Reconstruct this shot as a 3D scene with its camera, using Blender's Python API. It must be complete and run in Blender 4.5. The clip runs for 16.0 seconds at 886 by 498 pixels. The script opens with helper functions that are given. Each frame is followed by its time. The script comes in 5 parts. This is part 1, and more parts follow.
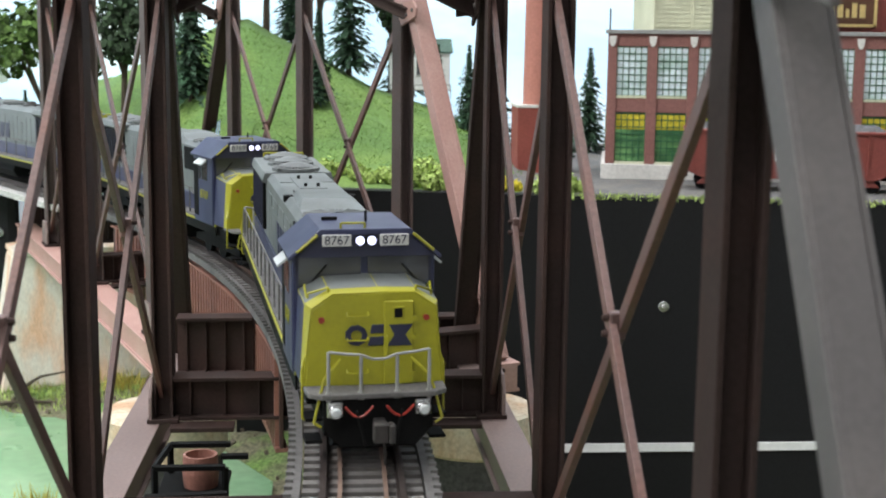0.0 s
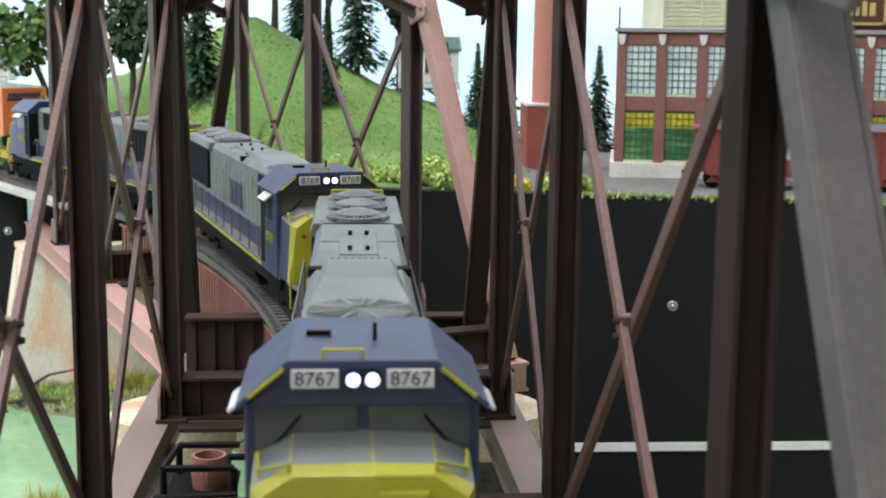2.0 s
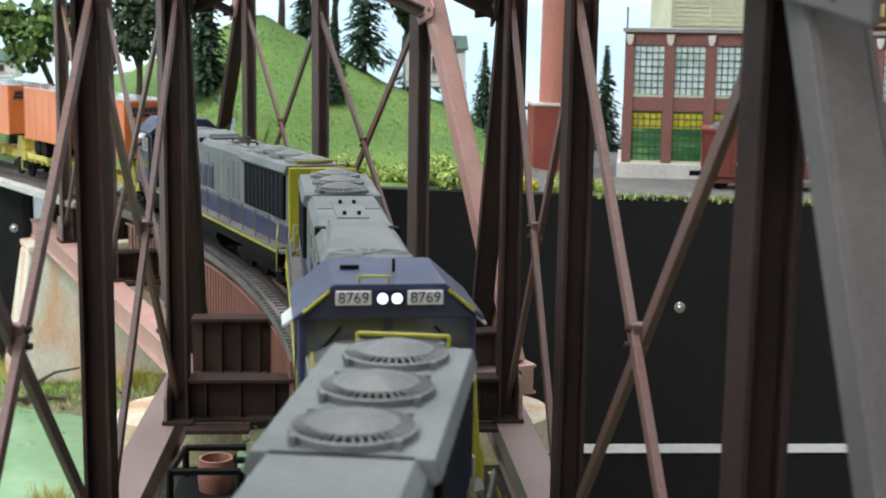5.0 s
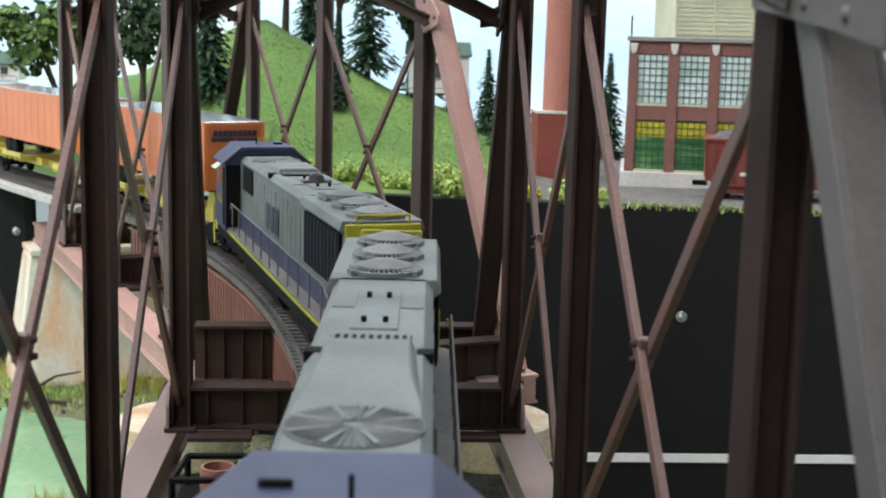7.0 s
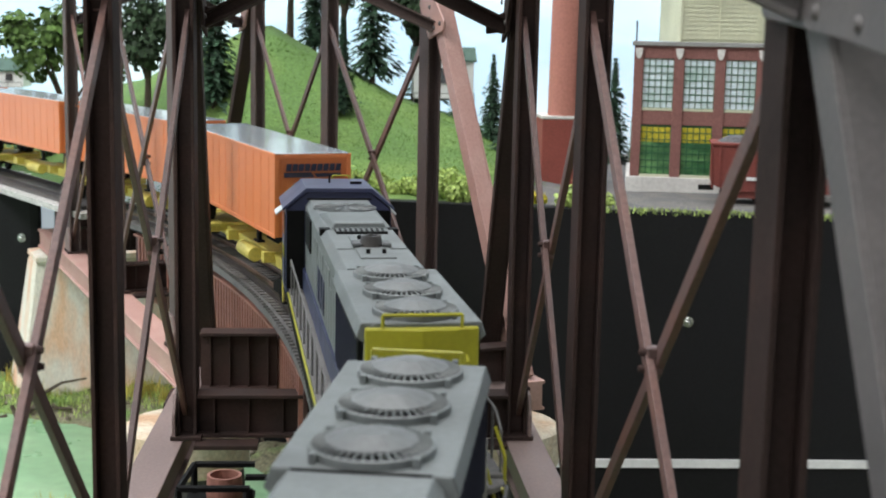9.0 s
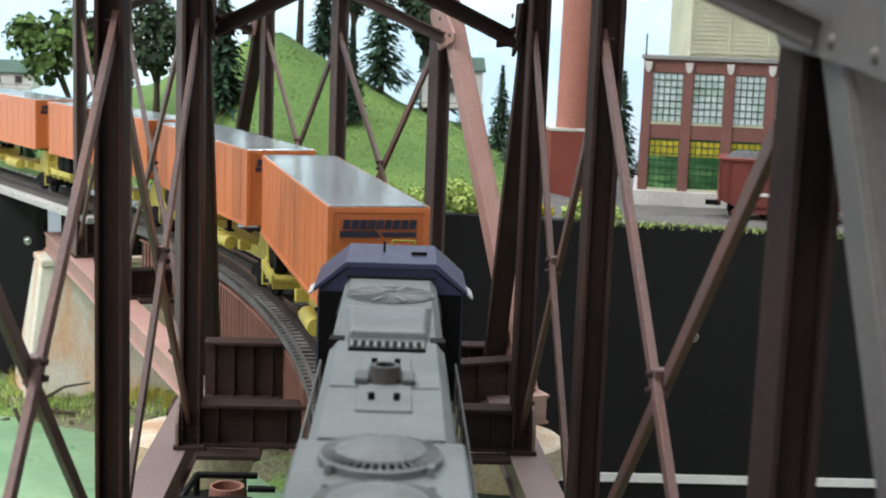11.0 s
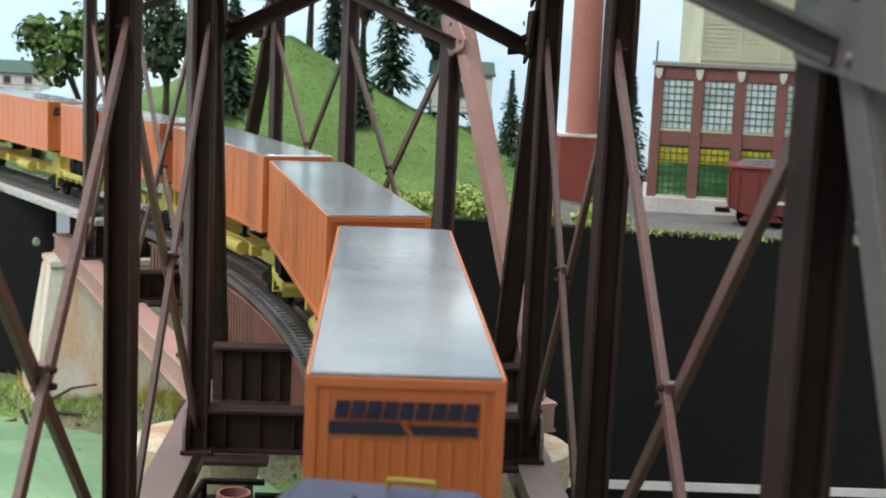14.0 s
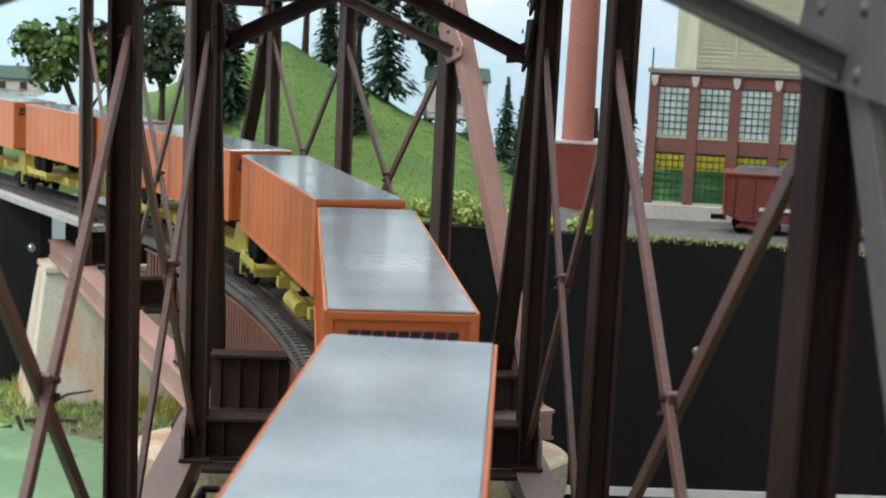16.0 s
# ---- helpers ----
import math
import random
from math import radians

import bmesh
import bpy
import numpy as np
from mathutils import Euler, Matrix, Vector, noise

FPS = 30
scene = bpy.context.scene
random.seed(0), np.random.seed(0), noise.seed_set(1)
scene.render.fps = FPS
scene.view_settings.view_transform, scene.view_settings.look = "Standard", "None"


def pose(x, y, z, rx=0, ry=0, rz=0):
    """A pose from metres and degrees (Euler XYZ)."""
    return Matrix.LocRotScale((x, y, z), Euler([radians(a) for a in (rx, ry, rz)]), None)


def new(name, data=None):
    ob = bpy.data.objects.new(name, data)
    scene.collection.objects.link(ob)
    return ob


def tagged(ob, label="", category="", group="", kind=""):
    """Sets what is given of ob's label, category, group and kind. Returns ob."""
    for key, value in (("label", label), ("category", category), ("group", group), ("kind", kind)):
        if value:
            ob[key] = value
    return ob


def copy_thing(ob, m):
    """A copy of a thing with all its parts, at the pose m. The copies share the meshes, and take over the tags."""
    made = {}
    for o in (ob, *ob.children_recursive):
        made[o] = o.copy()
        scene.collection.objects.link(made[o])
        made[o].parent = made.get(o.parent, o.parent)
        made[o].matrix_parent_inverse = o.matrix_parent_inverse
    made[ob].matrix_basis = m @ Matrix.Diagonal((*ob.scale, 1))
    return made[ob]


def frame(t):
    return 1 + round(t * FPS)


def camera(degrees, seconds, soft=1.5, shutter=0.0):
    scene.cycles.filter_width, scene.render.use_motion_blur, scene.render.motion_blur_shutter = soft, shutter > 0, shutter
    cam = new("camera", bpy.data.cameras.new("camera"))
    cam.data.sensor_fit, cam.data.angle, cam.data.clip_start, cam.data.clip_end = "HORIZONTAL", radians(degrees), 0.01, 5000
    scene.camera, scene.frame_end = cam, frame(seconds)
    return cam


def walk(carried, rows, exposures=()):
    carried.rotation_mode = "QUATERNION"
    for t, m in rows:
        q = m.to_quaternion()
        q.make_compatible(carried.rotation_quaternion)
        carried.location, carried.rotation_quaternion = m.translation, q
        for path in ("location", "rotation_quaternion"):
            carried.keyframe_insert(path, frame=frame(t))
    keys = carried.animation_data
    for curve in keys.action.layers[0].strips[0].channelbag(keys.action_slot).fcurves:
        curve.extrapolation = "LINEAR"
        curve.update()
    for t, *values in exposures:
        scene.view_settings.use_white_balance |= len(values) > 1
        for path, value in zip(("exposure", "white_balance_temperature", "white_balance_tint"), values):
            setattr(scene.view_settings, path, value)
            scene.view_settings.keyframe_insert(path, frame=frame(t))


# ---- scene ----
cam = camera(36.28, 16.0, soft=1.9)
cam.data.dof.use_dof, cam.data.dof.focus_distance, cam.data.dof.aperture_fstop = True, 0.45, 55.0


def aim(x, y, z, down, right, lean):
    """A camera pose from its place, its tilt down, its turn to the right and its lean."""
    return pose(x, y, z, 90 - down, 0, -right) @ pose(0, 0, 0, 0, 0, lean)


PATH = [
    (0, 0.0107, 0.0031, 0.1318, 9.22, 4.90, 0.64),
    (0.5, 0.0107, 0.0033, 0.1319, 9.30, 4.79, 0.35),
    (1, 0.0107, 0.0038, 0.1320, 9.39, 4.73, 0.44),
    (1.5, 0.0105, 0.0041, 0.1323, 9.41, 4.59, 0.46),
    (2, 0.0103, 0.0045, 0.1326, 9.35, 4.57, 0.64),
    (2.5, 0.0102, 0.0047, 0.1327, 9.33, 4.62, 0.53),
    (3, 0.0098, 0.0048, 0.1330, 9.31, 4.62, 0.63),
    (3.5, 0.0096, 0.0051, 0.1331, 9.44, 4.53, 0.41),
    (4, 0.0095, 0.0057, 0.1336, 9.51, 4.42, 0.72),
    (6.5, 0.0085, 0.0071, 0.1353, 9.43, 4.34, 1.10),
    (7, 0.0082, 0.0072, 0.1359, 9.31, 4.35, 1.40),
    (7.5, 0.0080, 0.0076, 0.1364, 9.19, 4.37, 1.57),
    (8, 0.0078, 0.0079, 0.1368, 9.10, 4.35, 1.72),
    (8.5, 0.0079, 0.0082, 0.1368, 9.12, 4.23, 1.60),
    (9, 0.0077, 0.0085, 0.1366, 9.14, 4.15, 1.20),
    (11.5, 0.0072, 0.0101, 0.1387, 8.79, 3.89, 2.25),
    (12, 0.0072, 0.0102, 0.1387, 8.76, 3.87, 2.07),
    (12.5, 0.0071, 0.0104, 0.1389, 8.70, 3.86, 2.11),
    (13, 0.0070, 0.0108, 0.1393, 8.76, 3.70, 2.42),
    (13.5, 0.0068, 0.0112, 0.1395, 8.81, 3.60, 2.33),
    (14, 0.0066, 0.0113, 0.1399, 8.76, 3.60, 2.61),
    (14.5, 0.0063, 0.0117, 0.1399, 8.71, 3.63, 2.64),
    (15, 0.0058, 0.0115, 0.1405, 8.65, 3.69, 2.74),
    (15.5, 0.0053, 0.0114, 0.1406, 8.63, 3.72, 2.58),
    (16, 0.0046, 0.0110, 0.1410, 8.55, 3.89, 2.71),
]
walk(cam, [(t, aim(*p)) for t, *p in PATH], [(0, -0.22), (9, -0.38), (13, -0.48), (16, -0.72)])

# ---- light ----
world = bpy.data.worlds.new("room_light")
scene.world = world
world.use_nodes = True
world.node_tree.nodes["Background"].inputs[0].default_value = (0.80, 0.90, 1.0, 1)
world.node_tree.nodes["Background"].inputs[1].default_value = 0.42


def area_lamp(x, y, z, w, d, watts, target=None):
    data = bpy.data.lights.new("room_area_light", "AREA")
    data.shape, data.size, data.size_y, data.energy = "RECTANGLE", w, d, watts
    data.color = (0.985, 0.98, 1.0)
    ob = new("room_area_light", data)
    ob.matrix_world = pose(x, y, z)
    return ob


area_lamp(0.2, 0.75, 1.9, 1.2, 0.25, 22)
area_lamp(-0.5, 1.25, 1.9, 1.6, 0.25, 28)
# unseen fill lamp from the left, for the left-facing sides
area_lamp(-1.2, -0.05, 1.65, 0.8, 0.8, 52)
# unseen fill lamp added behind the camera to brighten the far pier
area_lamp(-0.55, -1.0, 1.9, 0.8, 0.4, 22)


# ---- materials ----
def mat(name, colour, rough=0.6, metal=0.0, spread=0.25, grain=400.0, patch=40.0, bump=0.15, second=None, amount=0.35, island=0.0, piece=0.0, spec=0.5, stretch=(1, 1, 1)):
    """A painted or natural surface: a colour that varies at two scales, patches of a second colour, fine relief."""
    m = bpy.data.materials.new(name)
    m.use_nodes = True
    t = m.node_tree
    n, link = t.nodes, t.links.new
    b = n["Principled BSDF"]
    b.inputs["Roughness"].default_value, b.inputs["Metallic"].default_value = rough, metal
    b.inputs["Specular IOR Level"].default_value = spec
    co = n.new("ShaderNodeTexCoord")
    mp = n.new("ShaderNodeMapping")
    mp.inputs["Scale"].default_value = stretch
    link(co.outputs["Object"], mp.inputs["Vector"])
    fine, big = n.new("ShaderNodeTexNoise"), n.new("ShaderNodeTexNoise")
    fine.inputs["Scale"].default_value, fine.inputs["Detail"].default_value = grain, 4
    big.inputs["Scale"].default_value, big.inputs["Detail"].default_value = patch, 5
    link(mp.outputs[0], fine.inputs["Vector"])
    link(mp.outputs[0], big.inputs["Vector"])
    ramp = n.new("ShaderNodeMapRange")
    ramp.inputs[1].default_value, ramp.inputs[2].default_value = 0.3, 0.7
    ramp.inputs[3].default_value, ramp.inputs[4].default_value = 1 - spread, 1 + spread
    link(fine.outputs[0], ramp.inputs[0])
    mix = n.new("ShaderNodeMix")
    mix.data_type = "RGBA"
    mix.inputs["A"].default_value = (*colour, 1)
    mix.inputs["B"].default_value = (*(second or [c * 0.7 for c in colour]), 1)
    mask = n.new("ShaderNodeMapRange")
    mask.inputs[1].default_value, mask.inputs[2].default_value = 0.45, 0.65
    mask.inputs[4].default_value = amount
    link(big.outputs[0], mask.inputs[0])
    link(mask.outputs[0], mix.inputs[0])
    mul = n.new("ShaderNodeVectorMath")
    mul.operation = "SCALE"
    link(mix.outputs["Result"], mul.inputs[0])
    value = ramp.outputs[0]
    for use, source in ((island, ("ShaderNodeNewGeometry", "Random Per Island")), (piece, ("ShaderNodeObjectInfo", "Random"))):
        if use:
            info = n.new(source[0])
            r2 = n.new("ShaderNodeMapRange")
            r2.inputs[3].default_value, r2.inputs[4].default_value = 1 - use, 1 + use
            link(info.outputs[source[1]], r2.inputs[0])
            mm = n.new("ShaderNodeMath")
            mm.operation = "MULTIPLY"
            link(value, mm.inputs[0])
            link(r2.outputs[0], mm.inputs[1])
            value = mm.outputs[0]
    link(value, mul.inputs["Scale"])
    link(mul.outputs[0], b.inputs["Base Color"])
    rr = n.new("ShaderNodeMapRange")
    rr.inputs[3].default_value, rr.inputs[4].default_value = max(rough - 0.1, 0.02), min(rough + 0.1, 1)
    link(big.outputs[0], rr.inputs[0])
    link(rr.outputs[0], b.inputs["Roughness"])
    if bump:
        bp = n.new("ShaderNodeBump")
        bp.inputs["Strength"].default_value, bp.inputs["Distance"].default_value = bump, 0.0004
        link(fine.outputs[0], bp.inputs["Height"])
        link(bp.outputs[0], b.inputs["Normal"])
    return m


def glow(name, colour, strength):
    m = bpy.data.materials.new(name)
    m.use_nodes = True
    b = m.node_tree.nodes["Principled BSDF"]
    b.inputs["Base Color"].default_value = (*colour, 1)
    b.inputs["Emission Color"].default_value = (*colour, 1)
    b.inputs["Emission Strength"].default_value = strength
    return m


def sky_paint():
    """A painted backdrop of pale sky with soft clouds, brightened by emission of its own."""
    m = mat("sky_backdrop_glow", (0.55, 0.72, 0.86), 0.9, spread=0.02, grain=30, patch=3.0, bump=0, second=(0.82, 0.88, 0.90), amount=1.0, stretch=(1, 1, 2.5))
    b = m.node_tree.nodes["Principled BSDF"]
    m.node_tree.links.new(b.inputs["Base Color"].links[0].from_socket, b.inputs["Emission Color"])
    # added glow, with no lamp behind it
    b.inputs["Emission Strength"].default_value = 0.62
    return m


STEEL = mat("bridge_brown_paint", (0.039, 0.027, 0.0245), 0.65, spec=0.06, spread=0.14, grain=900, patch=60, bump=0.1, second=(0.066, 0.037, 0.031), amount=0.5, piece=0.1)
BRACE = mat("rusty_brace_paint", (0.105, 0.06, 0.053), 0.5, spread=0.2, grain=900, patch=50, second=(0.14, 0.062, 0.045), amount=0.7, piece=0.32)
# the chord pink as it looks in weaker light, kept darker than PINK
CHORD = mat("chord_pink_brown_paint", (0.165, 0.118, 0.108), 0.6, spread=0.12, grain=900, patch=40, second=(0.21, 0.15, 0.135), amount=0.6)
FARSTEEL = mat("far_span_brown_paint", (0.085, 0.066, 0.062), 0.65, spec=0.1, spread=0.12, grain=900, patch=60, second=(0.12, 0.08, 0.07), amount=0.5, piece=0.1)
# lighter copy of the bridge brown: overhead light on the near end posts, painted in
LITGREY = mat("lit_grey_brown_paint", (0.074, 0.067, 0.066), 0.6, spread=0.1, grain=900, patch=50, second=(0.115, 0.1, 0.094), amount=0.5)
# brighter chord pink: the stronger light on the far span is in the colour
PINK = mat("lit_pink_paint", (0.36, 0.205, 0.175), 0.55, spread=0.1, grain=900, patch=50, second=(0.42, 0.28, 0.24), amount=0.5, piece=0.08)
# girder red darkened: the shade between the ribs is put into the web's colour
WEB = mat("girder_web_painted_shade", (0.05, 0.022, 0.018), 0.6, spread=0.15, grain=900, patch=60)
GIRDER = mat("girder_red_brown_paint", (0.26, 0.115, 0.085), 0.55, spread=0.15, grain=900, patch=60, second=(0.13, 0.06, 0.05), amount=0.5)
DECK = mat("deck_grey", (0.115, 0.11, 0.106), 0.7, spread=0.2, grain=900, patch=120)
TIE = mat("tie_grey_weathered", (0.15, 0.14, 0.132), 0.7, spread=0.25, piece=0.25)
RAIL = mat("rail_weathered", (0.07, 0.055, 0.05), 0.4, 0.5, spread=0.15)
GUARDRAIL = mat("guard_rail_rust", (0.19, 0.125, 0.095), 0.55, 0.2, spread=0.15)
BLACK = mat("black_fascia_paint", (0.0145, 0.0145, 0.0155), 0.65, spread=0.1, grain=600, patch=8, bump=0.05, spec=0.1)
COUPLER = mat("coupler_dark_metal", (0.05, 0.045, 0.042), 0.5, 0.3, spread=0.15)
CHROME = mat("bright_screw_steel", (0.6, 0.6, 0.6), 0.25, 1.0, spread=0.1, bump=0)
WHITE = mat("white_trim_paint", (0.75, 0.76, 0.76), 0.6, spread=0.06)
CONCRETE = mat("stained_concrete", (0.72, 0.685, 0.60), 0.85, spread=0.12, grain=500, patch=30, bump=0.4, second=(0.70, 0.38, 0.20), amount=0.75, stretch=(2.0, 2.0, 0.6))
GRASS = mat("grass_mat", (0.085, 0.165, 0.035), 0.9, spread=0.35, grain=500, patch=14, bump=0.6, second=(0.15, 0.235, 0.05), amount=0.8)
BANK = mat("river_bank_earth", (0.16, 0.15, 0.09), 0.9, spread=0.5, grain=500, patch=40, bump=0.9, second=(0.13, 0.24, 0.05), amount=0.9)
WATER = mat("painted_green_water", (0.20, 0.36, 0.20), 0.3, spread=0.12, grain=120, patch=20, bump=0.1, second=(0.29, 0.45, 0.27), amount=0.8)
GRAVEL = mat("gravel", (0.17, 0.145, 0.11), 0.9, spread=0.6, grain=900, patch=300, bump=1.0, second=(0.14, 0.11, 0.08), amount=0.8)
ROAD = mat("grey_yard_ground", (0.10, 0.10, 0.10), 0.9, spread=0.4, grain=700, patch=60, bump=0.7, second=(0.16, 0.15, 0.13), amount=0.6)
BLUE = mat("loco_blue_paint", (0.032, 0.037, 0.088), 0.4, spread=0.06, grain=900, patch=60, bump=0.05)
GREY = mat("loco_grey_paint", (0.138, 0.152, 0.151), 0.5, spread=0.1, grain=900, patch=45, second=(0.095, 0.104, 0.103), amount=0.6, bump=0.05)
MIDGREY = mat("grille_dark_grey", (0.085, 0.09, 0.092), 0.55, spread=0.2, grain=900, patch=100, bump=0.1)
YELLOW = mat("loco_yellow_paint", (0.31, 0.295, 0.015), 0.45, spread=0.06, grain=900, patch=60, bump=0.05)
CHASSIS = mat("underframe_black", (0.007, 0.007, 0.007), 0.65, spread=0.2, spec=0.08)
FANCAP = mat("fan_cap_grey", (0.12, 0.128, 0.128), 0.5, spread=0.15, grain=900, patch=90, second=(0.075, 0.08, 0.082), amount=0.6, bump=0.05)
GLASS = mat("tinted_window", (0.055, 0.058, 0.062), 0.12, spread=0.05, bump=0, spec=0.8)
PALE = mat("pale_plastic", (0.55, 0.58, 0.58), 0.4, spread=0.04, bump=0)
INK = mat("dark_lettering", (0.02, 0.022, 0.05), 0.5, spread=0.05, bump=0)
BOARD_GLOW = glow("lit_number_board", (0.5, 0.5, 0.5), 0.06)
LAMP_GLOW = glow("lit_headlight", (0.70, 0.72, 1.0), 1.9)
RED = mat("marker_red", (0.28, 0.03, 0.02), 0.4, bump=0)
ORANGE = mat("trailer_orange_paint", (0.62, 0.185, 0.06), 0.42, spread=0.04, grain=700, patch=20, bump=0.05, second=(0.52, 0.145, 0.048), amount=0.5)
# glossy metal; its light and dark patches paint in cloudy sky reflections
ROOF = mat("trailer_roof_cloud_sheen", (0.46, 0.50, 0.52), 0.16, 0.4, spread=0.05, grain=500, patch=16, bump=0.05, second=(0.24, 0.29, 0.33), amount=0.9)
CARYELLOW = mat("spine_car_yellow", (0.55, 0.46, 0.09), 0.5, spread=0.15, grain=600, patch=60, second=(0.36, 0.30, 0.08), amount=0.5)
BRICK = mat("factory_brick", (0.215, 0.095, 0.082), 0.8, spread=0.2, grain=1200, patch=60, second=(0.25, 0.115, 0.10), amount=0.5)
CREAM = mat("cream_siding", (0.55, 0.56, 0.40), 0.7, spread=0.08, grain=800, patch=40)
CHIMNEY = mat("smokestack_red", (0.42, 0.17, 0.13), 0.7, spread=0.12, grain=600, patch=30)
GREENFRAME = mat("green_window_bars", (0.02, 0.11, 0.045), 0.5, spread=0.1, bump=0)
# pale blue-white is the sky's reflection, painted as the pane's own colour
PANE = mat("pane_painted_sky", (0.74, 0.84, 0.90), 0.45, spread=0.1, patch=60, second=(0.20, 0.40, 0.26), amount=0.5, bump=0, spec=0.8)
CARRED = mat("freight_car_red", (0.19, 0.04, 0.03), 0.6, spread=0.15, grain=800, patch=50, second=(0.14, 0.035, 0.03), amount=0.5)
BARK = mat("bark", (0.06, 0.045, 0.03), 0.9, spread=0.4, grain=500)
PINE = mat("pine_needles", (0.02, 0.055, 0.025), 0.9, spread=0.4, grain=900, island=0.5)
LEAF = mat("leaf_green", (0.075, 0.135, 0.03), 0.9, spread=0.4, grain=700, island=0.5)
DARKLEAF = mat("dark_leaf_green", (0.025, 0.05, 0.02), 0.9, spread=0.4, grain=700, island=0.5)
BUSH = mat("bush_light_green", (0.34, 0.45, 0.12), 0.9, spread=0.4, grain=700, island=0.4)
FLOWER = mat("yellow_flower_clump", (0.62, 0.52, 0.04), 0.9, spread=0.3, grain=700, island=0.3)
STRAW = mat("straw_grass", (0.45, 0.38, 0.08), 0.9, spread=0.3, grain=700, island=0.4)
SKY = sky_paint()
ROCK = mat("dark_stone", (0.15, 0.145, 0.14), 0.9, spread=0.3, grain=500, patch=40, bump=0.8)
BALLAST = mat("pale_ballast", (0.47, 0.46, 0.44), 0.95, spread=0.6, grain=1100, patch=300, bump=1.0, second=(0.38, 0.37, 0.35), amount=0.7)
LOWPANE = mat("coloured_pane", (0.03, 0.13, 0.04), 0.5, spread=0.3, patch=90, second=(0.16, 0.36, 0.12), amount=1.0, bump=0, spec=0.6, stretch=(0.3, 0.3, 1.0))
# dark stone, darkened further for the shade under the deck
DARKROCK = mat("dark_rough_stone", (0.06, 0.058, 0.055), 0.9, spread=0.5, grain=500, patch=60, bump=1.0)
CAPSTONE = mat("worn_cream_cap", (0.55, 0.49, 0.38), 0.85, spread=0.2, grain=600, patch=40, bump=0.5, second=(0.42, 0.22, 0.10), amount=0.7)
PALECONC = mat("pale_concrete", (0.62, 0.61, 0.58), 0.85, spread=0.1, grain=500, patch=30)
CAPGREY = mat("grey_trim", (0.28, 0.28, 0.27), 0.7, spread=0.1)
DARKBRICK = mat("dark_brick", (0.25, 0.06, 0.045), 0.8, spread=0.2, grain=900, patch=60)
ROOFGREEN = mat("dark_green_shingle", (0.06, 0.11, 0.085), 0.8, spread=0.2, grain=600, patch=60)
SIGNBROWN = mat("sign_brown", (0.12, 0.05, 0.025), 0.6, spread=0.1)
GOLD = mat("gold_paint", (0.72, 0.55, 0.22), 0.5, spread=0.1)
COAL = mat("coal_load", (0.09, 0.09, 0.095), 0.8, spread=0.5, grain=600, patch=200, bump=1.0)
GRASSBLADE = mat("grass_blade", (0.115, 0.205, 0.042), 0.9, spread=0.15, grain=300, island=0.1)
ROOM = mat("room_wall_paint", (0.62, 0.62, 0.60), 0.8, spread=0.04, grain=60, patch=4)


# ---- mesh helpers (all sizes in millimetres) ----
def box(bm, x0, x1, y0, y1, z0, z1, m=None):
    vs = [bm.verts.new(((m @ Vector(p)) if m else p)) for p in
          [(x0, y0, z0), (x1, y0, z0), (x1, y1, z0), (x0, y1, z0), (x0, y0, z1), (x1, y0, z1), (x1, y1, z1), (x0, y1, z1)]]
    for f in ((3, 2, 1, 0), (4, 5, 6, 7), (0, 1, 5, 4), (1, 2, 6, 5), (2, 3, 7, 6), (3, 0, 4, 7)):
        bm.faces.new([vs[i] for i in f])
    return vs


def prism(bm, outline, a, b, axis="y", m=None):
    """An outline of 2D points drawn out from a to b along an axis: y takes (x, z), x takes (y, z), z takes (x, y)."""
    def at(p, k):
        v = {"y": (p[0], k, p[1]), "x": (k, p[0], p[1]), "z": (p[0], p[1], k)}[axis]
        return bm.verts.new((m @ Vector(v)) if m else v)
    low, high = [at(p, a) for p in outline], [at(p, b) for p in outline]
    n = len(outline)
    bm.faces.new(low)
    bm.faces.new(high[::-1])
    for i in range(n):
        bm.faces.new((low[(i + 1) % n], low[i], high[i], high[(i + 1) % n]))


def rod(bm, a, b, r, sides=6, r2=None):
    a, b = Vector(a), Vector(b)
    q = (b - a).to_track_quat("Z", "Y")
    r2 = r if r2 is None else r2
    rings = []
    for p, rad in ((a, r), (b, r2)):
        rings.append([bm.verts.new(p + q @ Vector((rad * math.cos(2 * math.pi * i / sides), rad * math.sin(2 * math.pi * i / sides), 0))) for i in range(sides)])
    for i in range(sides):
        bm.faces.new((rings[0][i], rings[0][(i + 1) % sides], rings[1][(i + 1) % sides], rings[1][i]))
    bm.faces.new(rings[0][::-1])
    bm.faces.new(rings[1])


def beam(bm, a, b, w, h, up=(0, 0, 1)):
    """A flat bar from a to b: w across, h along up."""
    a, b = Vector(a), Vector(b)
    d = (b - a).normalized()
    side = d.cross(Vector(up)).normalized()
    top = side.cross(d)
    m = Matrix((side, d, top)).transposed().to_4x4()
    m.translation = a
    box(bm, -w / 2, w / 2, 0, (b - a).length, -h / 2, h / 2, m)


